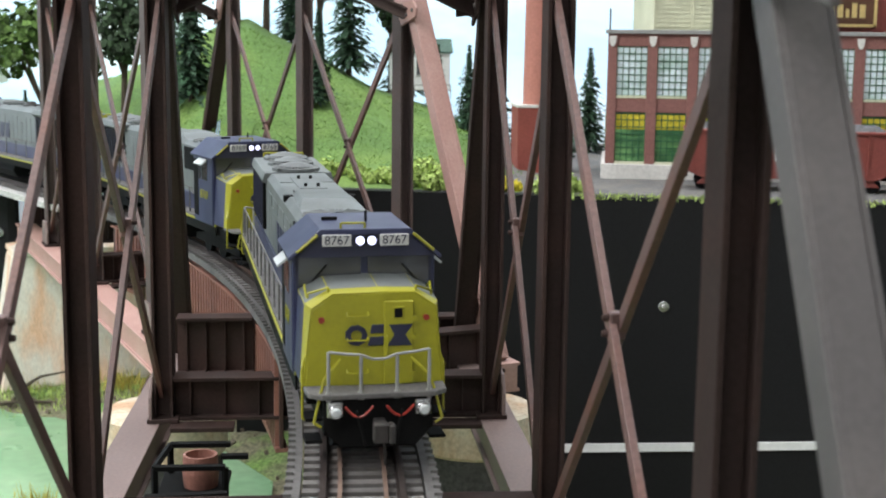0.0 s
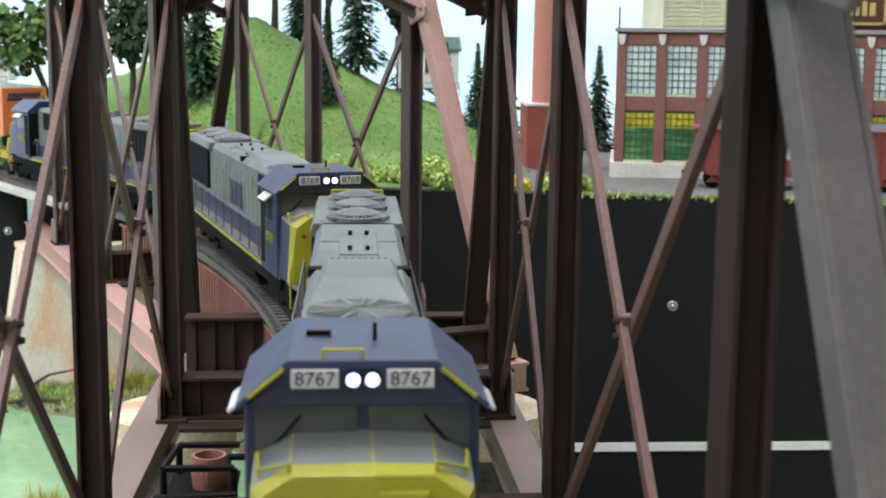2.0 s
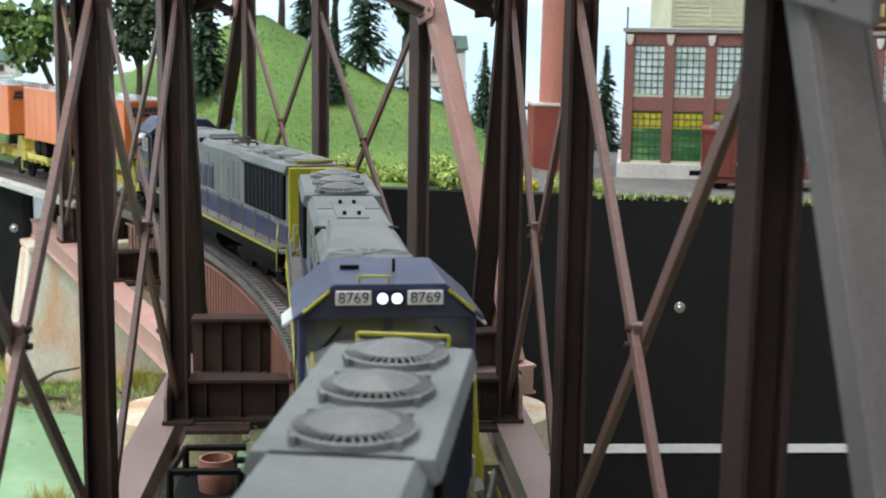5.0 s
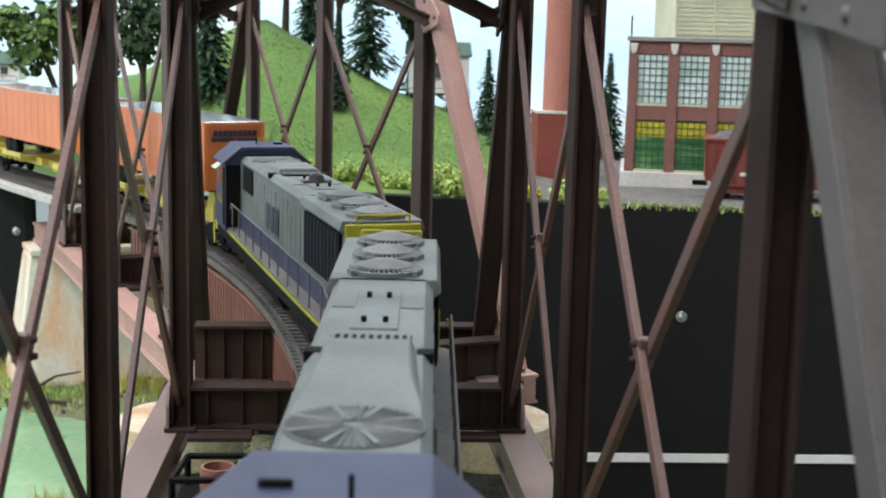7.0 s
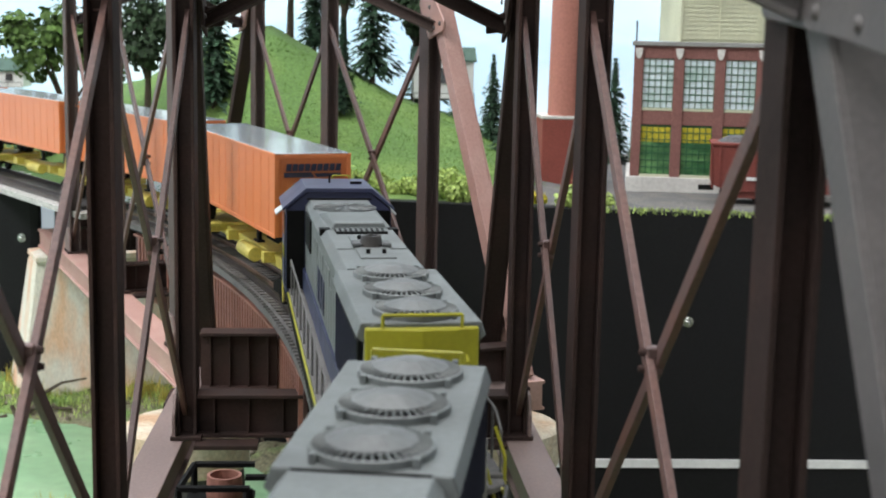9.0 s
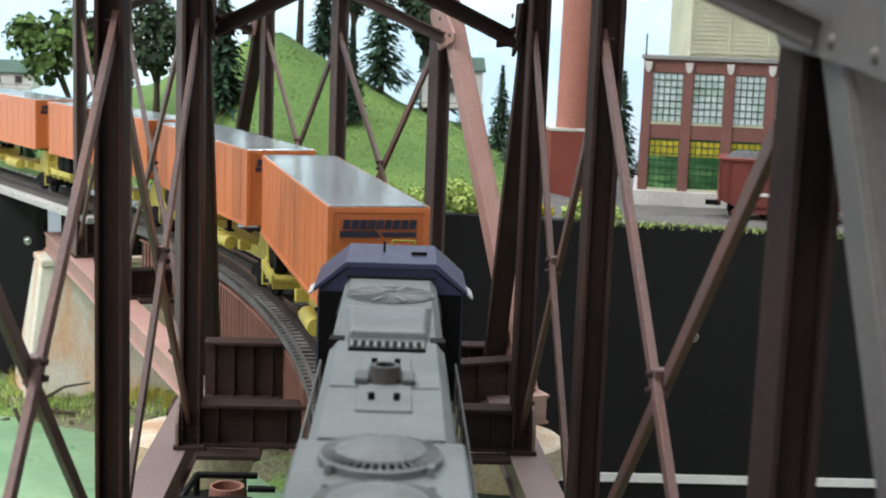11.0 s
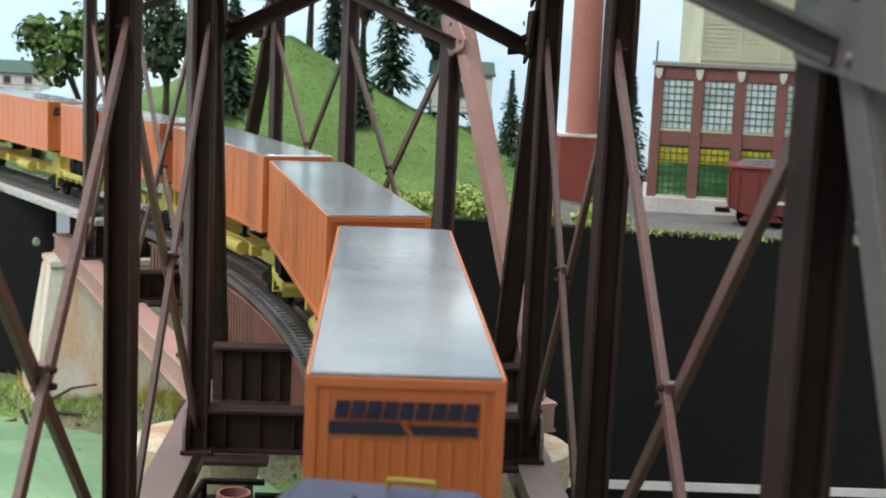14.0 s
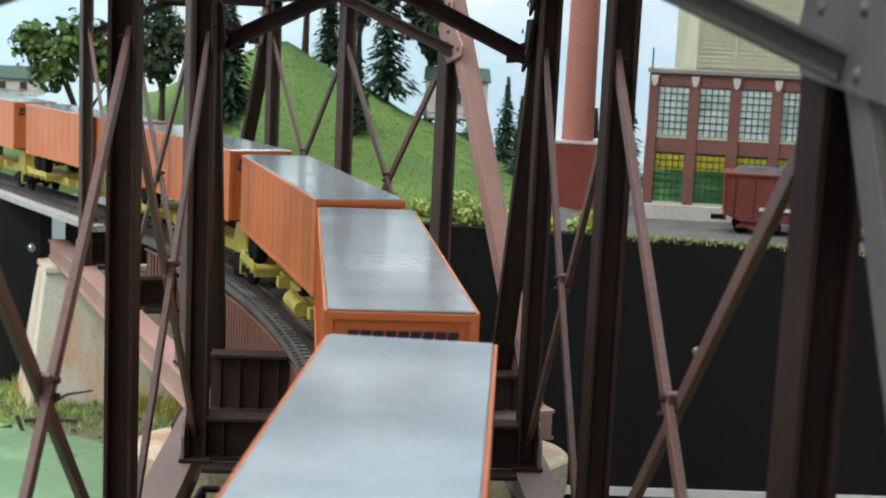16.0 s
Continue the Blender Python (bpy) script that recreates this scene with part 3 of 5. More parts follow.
for name, q in (("wall_south", (-1700, 1700, -1420, -1400)), ("wall_west", (-1720, -1700, -1400, 1600)), ("wall_east", (1700, 1720, -1400, 1600)), ("wall_north", (-1700, 1700, 1600, 1620))):
    bm = B()
    box(bm, *q, -250, 2000)
    tagged(part(name, bm, ROOM), "plain pale wall of the hobby room", "wall", kind="structure")


# ---- rolling stock ----


def run(t):
    """How far the train has come at t seconds, in millimetres; it slows very slightly."""
    return 66.09 * t - 0.076 * t * t


STEPS = [0.5 * i for i in range(33)]


def on_track(s, span, flip=False):
    """The pose of a vehicle whose middle is at s, on two bogies span apart."""
    a, b = beside(s - span / 2, 0, RAILZ), beside(s + span / 2, 0, RAILZ)
    d = b - a
    mid = (a + b) / 2
    turn = math.degrees(math.atan2(-d.x, d.y)) + (180 if flip else 0)
    return mm(mid.x, mid.y, mid.z, 0, 0, turn)


def handrail(bm, pts, r=0.38):
    for a, b in zip(pts, pts[1:]):
        rod(bm, a, b, r, 5)


def text_mesh(words, size, m, material, parent, name="lettering"):
    cu = bpy.data.curves.new(name, "FONT")
    cu.body, cu.size, cu.align_x, cu.align_y, cu.extrude = words, size, "CENTER", "CENTER", 0.08
    ob = bpy.data.objects.new(name, cu)
    me = bpy.data.meshes.new_from_object(ob)
    bpy.data.objects.remove(ob)
    me.transform(Matrix.Scale(0.001, 4) @ m)
    me.materials.append(material)
    out = new(name, me)
    out.parent = parent
    return out


def fan(bm, x, y, z, r, h):
    """A raised radiator fan: a low drum with a sloping vaned cap and an open centre."""
    n = 36
    prof = [(r, 0), (r, h), (r - 0.7, h), (r - 0.9, h * 0.55), (r * 0.45, h * 1.15), (0.01, h * 1.2)]
    rings = [[bm.verts.new((x + q * math.cos(2 * math.pi * i / n), y + q * math.sin(2 * math.pi * i / n), z + k)) for i in range(n)] for q, k in prof]
    for a, b in zip(rings, rings[1:]):
        for i in range(n):
            bm.faces.new((a[i], a[(i + 1) % n], b[(i + 1) % n], b[i]))


def vanes(bm, x, y, z0, z1, r0, r1, n):
    for i in range(n):
        a = 2 * math.pi * i / n
        rod(bm, (x + r0 * math.cos(a), y + r0 * math.sin(a), z0), (x + r1 * math.cos(a), y + r1 * math.sin(a), z1), 0.22, 4)


def bogie(parent, y, axles, spread):
    bm = B()
    for sx in (-1, 1):
        outline = [(y - spread * 0.72 * (axles - 1), 5), (y + spread * 0.72 * (axles - 1), 5), (y + spread * 0.72 * (axles - 1), 8), (y + 8, 11), (y - 8, 11), (y - spread * 0.72 * (axles - 1), 8)]
        prism(bm, outline, sx * 11 - 1.2, sx * 11 + 1.2, "x")
    box(bm, -10, 10, y - 4, y + 4, 6, 12)
    bg = part("bogie", bm, CHASSIS, parent, "", 0.2)
    for k in range(axles):
        yy = y + (k - (axles - 1) / 2) * spread
        bm = B()
        for sx in (-1, 1):
            rod(bm, (sx * 7.4, yy, 5.8), (sx * 9.6, yy, 5.8), 5.8, 20)
        rod(bm, (-8, yy, 5.8), (8, yy, 5.8), 1.2, 8)
        part("wheelset", bm, CHASSIS, bg)


def locomotive(number, label, stack=False):
    th = thing("locomotive", label, "locomotive", group="three coupled locomotives")
    bm = B()
    box(bm, -16, 16, -108, 134, 12, 16.2)
    part("underframe", bm, CHASSIS, th, "", 0.3)
    bm = B()
    box(bm, -17, 17, -96, 134, 16.2, 18.2)
    part("walkway", bm, DECK, th, "grey walkway", 0.2)
    for sx in (-1, 1):
        bm = B()
        box(bm, sx * 17.3 - 0.25, sx * 17.3 + 0.25, -96, 134, 16.3, 17.1)
        part("sill_stripe", bm, YELLOW, th, "yellow sill stripe")
        bm = B()
        box(bm, sx * 17.2 - 0.25, sx * 17.2 + 0.25, -96, 134, 12.5, 16.2)
        part("side_sill", bm, CHASSIS, th)
    # cab with faceted roof
    bm = B()
    prism(bm, [(-18.1, 16.3), (-18.1, 46), (-10.5, 52.0), (10.5, 52.0), (18.1, 46), (18.1, 16.3)], -94.5, -68)
    cab = part("cab", bm, BLUE, th, "blue cab", 0.4)
    bm = B()
    prism(bm, [(-19.0, 45.4), (-11.0, 52.0), (11.0, 52.0), (19.0, 45.4), (19.3, 46.3), (11.3, 53.2), (-11.3, 53.2), (-19.3, 46.3)], -97.5, -67)
    roof = part("cab_roof", bm, BLUE, cab, "faceted blue roof", 0.15)
    # brow coloured blue-black for the shade of the roof overhang
    bm = B()
    prism(bm, [(-17.6, 46.2), (-10.6, 52.2), (10.6, 52.2), (17.6, 46.2)], -97.2, -94.4)
    part("brow_shade_panel", bm, INK, cab, "", 0.1)
    for sx in (-1, 1):
        bm = B()
        x0, x1 = sorted((sx * 0.9, sx * 15.6))
        lo = [(sx * 0.9, 41.4), (sx * 9.0, 41.2), (sx * 16.4, 38.6), (sx * 16.4, 46.8), (sx * 0.9, 47.2)]
        if sx < 0:
            lo = lo[::-1]
        prism(bm, [(x * 1.04, z + (0.5 if z > 40 else -0.5)) for x, z in lo], -95.0, -94.4, "y")
        fr = part("windshield", bm, INK, cab, "dark gasket round the windshield")
        bm = B()
        prism(bm, lo, -95.3, -94.9, "y")
        part("pane", bm, GLASS, fr, "grey window pane")
        bm = B()
        rod(bm, (sx * 13, -95.6, 40), (sx * 9.5, -95.6, 44), 0.25, 5)
        part("wiper", bm, CHASSIS, cab)
        bm = B()
        box(bm, sx * 18.05 - 0.2, sx * 18.05 + 0.2, -88, -80, 35.5, 43.5)
        part("side_window", bm, GLASS, cab, "", 0.1)
        bm = B()
        box(bm, sx * 18.05 - 0.2, sx * 18.05 + 0.2, -79, -75.5, 35.5, 43.5)
        part("side_window", bm, GLASS, cab, "", 0.1)
        bm = B()
        m = Matrix.Translation((sx * 18.3, -83, 44.9)) @ pose(0, 0, 0, 0, sx * 38, 0)
        box(bm, 0 if sx > 0 else -3.6, 3.6 if sx > 0 else 0, -5.5, 5.5, -0.3, 0.3, m)
        part("sunshade", bm, PALE, cab, "white sunshade over the side window", 0.1)
        text_mesh(number, 5.4, Matrix.Translation((sx * 18.2, -83, 29)) @ pose(0, 0, 0, 90, 0, sx * 90), YELLOW, cab)
        # number boards and headlights
        bm = B()
        x0, x1 = sorted((sx * 3.6, sx * 10.8))
        box(bm, x0, x1, -98.1, -97.2, 49.0, 51.9)
        nb = part("number_board", bm, BOARD_GLOW, cab, "lit number board", 0.15)
        text_mesh(number, 3.1, Matrix.Translation((sx * 7.2, -98.15, 50.45)) @ pose(0, 0, 0, 90, 0, 0), INK, nb)
        bm = B()
        rod(bm, (sx * 1.45, -97.2, 50.4), (sx * 1.45, -98.3, 50.4), 1.35, 16)
        hl = part("headlight", bm, CHASSIS, cab)
        bm = B()
        rod(bm, (sx * 1.45, -98.2, 50.4), (sx * 1.45, -98.5, 50.4), 1.1, 16)
        part("lens", bm, LAMP_GLOW, hl, "lit white headlight lens")
        bm = B()
        a, b = Vector((sx * 12.2, -98.2, 51.8)), Vector((sx * 17.0, -98.2, 47.8))
        handrail(bm, [a + Vector((0, 1, 0)), a, b, b + Vector((0, 1, 0))], 0.4)
        part("grab_iron", bm, YELLOW, cab, "yellow grab iron")
    # black sheets stand in for shadow in the cab's rear recess and doorway
    for sx in (-1, 1):
        bm = B()
        x0, x1 = sorted((sx * 11.7, sx * 17.8))
        box(bm, x0, x1, -68.1, -67.6, 18.4, 45.4)
        part("cab_back_shade", bm, CHASSIS, cab, "black sheet painting the shade behind the cab")
        bm = B()
        box(bm, sx * 18.15 - 0.15, sx * 18.15 + 0.15, -75, -69, 19, 44)
        part("cab_door", bm, CHASSIS, cab, "black side doorway", 0.1)
    bm = B()
    handrail(bm, [(-6, -96, 53.2), (-6, -96, 54.5), (0, -96, 54.5), (0, -96, 53.2)], 0.3)
    part("grab_iron", bm, YELLOW, cab, "yellow grab iron")
    bm = B()
    rod(bm, (2, -84, 53), (2, -84, 56), 0.35, 6)
    box(bm, -9, -5, -81, -80, 53.1, 54)
    part("antenna", bm, CHASSIS, cab)
    # nose: cut corners above, wider at its foot, a shallow crease down the front
    def outline(foot, corner, crown, drop):
        return [(-foot, 17.4), (1.4, 17.4), (foot, 17.4), (corner, 36.4 - drop), (crown, 39.8 - drop), (1.4, 40.1 - drop), (-crown, 39.8 - drop), (-corner, 36.4 - drop)]
    bm = B()
    rings = []
    for shape, ys in (((17.6, 16.6, 10.6, -1.6), -94.0), ((17.5, 16.3, 10.6, -0.4), -107.5), ((16.6, 14.7, 9.8, 0.3), -111.6)):
        rings.append([bm.verts.new((x, ys - (0.9 if abs(x - 1.4) < 0.01 and ys < -110 else 0), z)) for x, z in outline(*shape)])
    for r0, r1 in zip(rings, rings[1:]):
        for i in range(8):
            bm.faces.new((r0[i], r0[(i + 1) % 8], r1[(i + 1) % 8], r1[i]))
    front = rings[-1]
    bm.faces.new((front[0], front[1], front[5], front[6], front[7]))
    bm.faces.new((front[1], front[2], front[3], front[4], front[5]))
    bm.faces.new(rings[0])
    bmesh.ops.recalc_face_normals(bm, faces=bm.faces)
    for f in bm.faces:
        c = f.calc_center_median()
        if c.y > -107:
            f.material_index = 1 if f.normal.z > 0.85 else 2
    nose = part("nose", bm, (YELLOW, GREY, BLUE), th, "yellow nose with grey top and blue sides", 0.15)
    for sx in (-1, 1):
        bm = B()
        rod(bm, (sx * 12.6, -110.6, 33.6), (sx * 12.7, -112.4, 33.6), 0.75, 10)
        part("marker_light", bm, RED, nose, "red marker light")
        bm = B()
        handrail(bm, [(sx * 10.6, -109, 39.6), (sx * 10.6, -109, 40.9), (sx * 15.2, -105, 38.8), (sx * 15.2, -105, 37.2)], 0.3)
        handrail(bm, [(sx * 15.4, -104, 37.0), (sx * 15.6, -101, 40.2), (sx * 15.4, -98, 38.6)], 0.3)
        part("grab_iron", bm, YELLOW, nose, "yellow grab iron")
        # yellow trim along the edges of the front
        bm = B()
        handrail(bm, [(sx * 16.9, -111.2, 17.6), (sx * 15.0, -111.3, 36.2), (sx * 9.9, -111.4, 39.7), (1.4, -112.2, 40.0)], 0.32)
        part("edge_strip", bm, YELLOW, nose, "yellow edge strip")
    bm = B()
    box(bm, 2.2, 9.4, -113.0, -111.8, 17.6, 37.9)
    door = part("nose_door", bm, YELLOW, nose, "", 0.2)
    bm = B()
    box(bm, 4.3, 7.0, -113.2, -112.9, 33.6, 36.6)
    frame_in = part("door_window", bm, YELLOW, door, "", 0.1)
    bm = B()
    box(bm, 4.7, 6.6, -113.35, -113.15, 34.0, 36.2)
    part("pane", bm, CHASSIS, frame_in, "dark window pane")
    for z in (20, 24.5, 29, 33.5):
        bm = B()
        box(bm, 9.0, 10.0, -113.2, -112.2, z - 0.7, z + 0.7)
        part("hinge", bm, YELLOW, door)
    bm = B()
    handrail(bm, [(2.9, -113.0, 25.5), (2.9, -113.8, 25.5), (2.9, -113.8, 29.5), (2.9, -113.0, 29.5)], 0.25)
    part("door_handle", bm, YELLOW, door)
    for z in (20.5, 28.6, 34.5):
        bm = B()
        handrail(bm, [(-6.6, -112.0, z + 0.8), (-6.6, -113.1, z), (-1.6, -113.4, z), (-1.6, -112.2, z + 0.8)], 0.25)
        part("nose_step", bm, YELLOW, nose)
    # emblem: plain dark shapes, a ring, two slanted bars and an hourglass
    bm = B()
    for i in range(9):
        a0, a1 = (2 * math.pi * (k + 0.5) / 9 for k in (i - 0.5, i + 0.5))
        prism(bm, [(-4.4 + r * math.cos(q) * 1.05, 29.7 + r * math.sin(q)) for q, r in ((a0, 1.35), (a0, 2.6), (a1, 2.6), (a1, 1.35))], -112.55, -111.9)
    part("emblem_ring", bm, INK, nose)
    for x, y, z in ((-0.8, -112.75, 27.1), (-0.2, -112.75, 30.1)):
        bm = B()
        prism(bm, [(x - 0.9, z), (x + 3.0, z), (x + 3.4, z + 2.2), (x - 0.5, z + 2.2)], y, y + 0.7)
        part("emblem_block", bm, INK, nose, "", 0.2)
    bm = B()
    prism(bm, [(3.0, 27.1), (9.0, 27.1), (7.4, 29.7), (9.2, 32.3), (3.4, 32.3), (4.7, 29.7)], -113.25, -112.9)
    part("emblem_block", bm, INK, nose)
    # platforms, pilots, couplers
    for k, y0 in ((-1, -110.0), (1, 133.0)):
        y1 = y0 + k * (10.5 if k < 0 else 7.0)
        bm = B()
        prism(bm, [(-17.4, y0 - k * 3), (-16.6, y1 - k * 2.5), (-13.5, y1), (13.5, y1), (16.6, y1 - k * 2.5), (17.4, y0 - k * 3)], 16.2, 17.5, "z")
        part("end_platform", bm, DECK, th, "grey end platform", 0.2)
        bm = B()
        ya, yb = sorted((y1 - k * 3.0, y1 - k * 1.4))
        prism(bm, [(-13.2, 16.2), (-13.2, 8.5), (-9, 4.0), (9, 4.0), (13.2, 8.5), (13.2, 16.2)], ya, yb)
        part("pilot", bm, CHASSIS, th, "", 0.3)
        for sx in (-1, 1):
            bm = B()
            for z in (4.5, 10.0):
                x0, x1 = sorted((sx * 13.0, sx * 17.0))
                ya, yb = sorted((y0 - k * 1.0, y0 + k * 6.0))
                box(bm, x0, x1, ya, yb, z, z + 0.8)
            part("step", bm, CHASSIS, th, "", 0.1)
            bm = B()
            handrail(bm, [(sx * 15.6, y0 - k * 2, 27.5), (sx * 17.2, y0 + k * 1, 22.0), (sx * 17.3, y0 + k * 1, 9.4), (sx * 14.6, y0 + k * 1, 9.0)], 0.36)
            part("step_rail", bm, YELLOW, th, "yellow step rail")
            bm = B()
            handrail(bm, [(sx * 8.5, y1 - k * 6, 24.5), (sx * 12.8, y1 - k * 3, 20.5), (sx * 15.4, y1 - k * 1.5, 10.5), (sx * 13.6, y1 - k * 1.5, 9.4)], 0.36)
            part("step_rail", bm, YELLOW, th, "yellow step rail")
            for q in (12.0, 4.3):
                bm = B()
                rod(bm, (sx * q, y1 - k * 0.8, 13.6 if q > 5 else 16.4), (sx * q, y1 - k * 0.8, 27.6 - (0.9 if q < 5 else 0)), 0.42, 6)
                box(bm, sx * q - 0.7, sx * q + 0.7, y1 - k * 0.8 - 0.5, y1 - k * 0.8 + 0.5, 16.0, 17.9)
                part("rail_post", bm, CAPGREY, th)
            bm = B()
            pts = [(sx * (1.6 + 6.6 * q), y1 + k * 0.5, 14.6 - 2.6 * math.sin(math.pi * q)) for q in (0, 0.15, 0.3, 0.5, 0.7, 0.85, 1)]
            handrail(bm, pts, 0.34)
            part("air_hose", bm, RED, th, "red air hose")
            bm = B()
            rod(bm, (sx * 5.4, y1 + k * 0.3, 13.5), (sx * 3.6, y1 + k * 1.2, 5.0), 0.4, 6)
            part("brake_hose", bm, CHASSIS, th)
        bm = B()
        handrail(bm, [(-12.0, y1 - k * 0.8, 27.6), (-8.2, y1 - k * 0.8, 27.0), (-4.3, y1 - k * 0.8, 26.7), (-1.6, y1 - k * 0.8, 25.6), (1.6, y1 - k * 0.8, 25.6), (4.3, y1 - k * 0.8, 26.7), (8.2, y1 - k * 0.8, 27.0), (12.0, y1 - k * 0.8, 27.6)], 0.36)
        part("end_handrail", bm, CAPGREY, th, "grey end handrail")
        bm = B()
        yc = y1 + k * 1.0
        for xa, xb, d0, d1, z0, z1 in ((-1.4, 1.4, -4, 4, 8.6, 11.2), (-2.4, 1.0, 3.5, 7, 7.6, 12.2), (1.0, 2.4, 4.5, 7.8, 7.6, 12.2)):
            ya, yb = sorted((yc + k * d0, yc + k * d1))
            box(bm, xa, xb, ya, yb, z0, z1)
        rod(bm, (0.2, yc + k * 5, 7.6), (0.6, yc + k * 4.2, 1.4), 0.42, 6)
        part("coupler", bm, COUPLER, th, "", 0.3)
    for sx in (-1, 1):
        bm = B()
        rod(bm, (sx * 10.5, -119.8, 13.6), (sx * 10.5, -122.2, 13.6), 1.5, 16, 1.7)
        box(bm, sx * 10.5 - 1.9, sx * 10.5 + 1.9, -120.2, -119.4, 11.8, 15.6)
        lamp = part("ditch_light", bm, CHROME, th, "clear ditch light", 0.2)
        bm = B()
        rod(bm, (sx * 10.5, -122.1, 13.6), (sx * 10.5, -122.7, 13.6), 1.3, 16, 0.9)
        part("lens", bm, PALE, lamp, "clear lens")
    # long hood
    bm = B()
    prism(bm, [(-11.4, 18.2), (-11.4, 47.2), (-9.6, 49.4), (9.6, 49.4), (11.4, 47.2), (11.4, 18.2)], -74, 131.4)
    hood = part("hood", bm, GREY, th, "grey hood", 0.15)
    bm = B()
    box(bm, -11.0, 11.0, -66.6, -65.0, 49.42, 49.9)
    part("hood_gap", bm, CHASSIS, hood)
    bm = B()
    lo = [(-9.8, -32), (9.8, -32), (8.2, 4), (-8.2, 4)]
    hi = [(-7.8, -20), (7.8, -20), (7.2, 3.6), (-7.2, 3.6)]
    a = [bm.verts.new((x, y, 49.3)) for x, y in lo]
    c = [bm.verts.new((x, y, 51.4)) for x, y in hi]
    for i in range(4):
        bm.faces.new((a[i], a[(i + 1) % 4], c[(i + 1) % 4], c[i]))
    bm.faces.new(c)
    bm.faces.new(a[::-1])
    part("intake_box", bm, GREY, hood, "", 0.3)
    for sx in (-1, 1):
        bm = B()
        x0, x1 = sorted((sx * 8.4, sx * 11.45))
        box(bm, x0, x1, 0.2, 4.2, 47.6, 49.6)
        part("corner_vent", bm, CHASSIS, hood, "black corner vent", 0.1)
        bm = B()
        x0, x1 = sorted((sx * 11.4, sx * 12.6))
        box(bm, x0, x1, 76, 128, 28, 45.2)
        rad = part("radiator_grille", bm, CHASSIS, hood, "black radiator grille", 0.2)
        for k in range(10):
            bm = B()
            box(bm, sx * 12.7 - 0.2, sx * 12.7 + 0.2, 78.0 + k * 5.2, 78.6 + k * 5.2, 28.5, 45.0)
            part("slat", bm, INK, rad)
        bm = B()
        x0, x1 = sorted((sx * 11.3, sx * 12.0))
        box(bm, x0, x1, -58, -34, 36, 46.5)
        part("dynamic_brake_grille", bm, CHASSIS, hood, "black side grille", 0.15)
        bm = B()
        x0, x1 = sorted((sx * 11.3, sx * 12.2))
        box(bm, x0, x1, -74, 131, 18.2, 25.5)
        part("hood_skirt", bm, BLUE, hood, "blue lower band")
        for k in range(12):
            bm = B()
            y = -30 + k * 8
            box(bm, sx * 11.5 - 0.15, sx * 11.5 + 0.15, y, y + 7.2, 27, 44 if k % 3 else 40)
            part("hood_door", bm, GREY, hood, "", 0.1)
        # emblem on the hood's side: dark slanted blocks
        for k in range(3):
            bm = B()
            y = -2 + k * 10
            prism(bm, [(y, 28.2), (y + 7, 28.2), (y + 8.4, 38.2), (y + 1.4, 38.2)], sx * 11.8 - 0.1, sx * 11.8 + 0.1, "x")
            part("emblem_block", bm, INK, hood)
        # side handrails
        y0 = -60
        n = 11
        bm = B()
        handrail(bm, [(sx * 16.6, 132, 18.2), (sx * 16.6, 132, 27), (sx * 16.6, 126, 29.6), (sx * 16.6, y0, 29.6), (sx * 16.6, y0 - 3, 27)], 0.3)
        rail = part("handrail", bm, DECK, th, "thin grey handrail")
        for k in range(n):
            bm = B()
            y = y0 + 3 + k * (180 / (n - 1))
            rod(bm, (sx * 16.6, y, 17.5), (sx * 16.6, y, 29.6), 0.34, 5)
            part("stanchion", bm, DECK, rail)
    bm = B()
    box(bm, -7.4, 7.4, 6.8, 12.8, 49.3, 50.0)
    vent = part("vent_panel", bm, CHASSIS, hood, "black slotted vent", 0.15)
    for k in range(10):
        bm = B()
        x = -6.9 + k * 1.53
        box(bm, x - 0.3, x + 0.3, 7.4, 12.2, 49.95, 50.3)
        part("vent_bar", bm, GREY, vent)
    bm = B()
    box(bm, -7.6, 7.6, 6.2, 7.0, 49.4, 50.35)
    part("vent_lip", bm, GREY, vent)
    bm = B()
    box(bm, -4.6, 4.6, 19, 55, 49.35, 49.8)
    hatch = part("hatch", bm, GREY, hood, "", 0.15)
    for x in (-2.1, 2.1):
        for y in (24.5, 48.5):
            bm = B()
            rod(bm, (x, y, 49.8), (x, y, 50.9), 0.55, 8)
            part("bolt", bm, CHASSIS, hatch)
    for y in (39.5, 70.5):
        for sx in (-1, 1):
            bm = B()
            x0, x1 = sorted((sx * 4.8, sx * 9.4)) if y < 50 else sorted((0, sx * 9.5))
            box(bm, x0, x1, y - 0.3, y + 0.3, 49.36, 49.62)
            part("seam", bm, CHASSIS if y > 50 else GREY, hood)
    bm = B()
    fan(bm, 0, -44.0, 49.2, 10.3, 0.5)
    big = part("blower_grille", bm, FANCAP, hood, "round flat blower grille")
    bm = B()
    vanes(bm, 0, -44.0, 49.95, 49.75, 2.0, 10.0, 48)
    part("grille_mesh", bm, FANCAP, big)
    for k in range(8):
        bm = B()
        m = Matrix.Translation((0, -44.0, 0)) @ Matrix.Rotation(radians(22.5 + 45 * k), 4, "Z")
        prism(bm, [(1.6, -0.3), (9.9, -0.55), (9.9, 0.55), (1.6, 0.3)], 49.8, 50.05, "z", m)
        part("spoke", bm, GREY, big)
    # flared radiator roof
    bm = B()
    prism(bm, [(-11.5, 45.2), (-13.2, 46.6), (-12.2, 49.5), (12.2, 49.5), (13.2, 46.6), (11.5, 45.2)], 70.8, 131.0)
    part("radiator_roof", bm, GREY, hood, "", 0.2)
    for y in (80.0, 101.0, 122.0):
        bm = B()
        n = 40
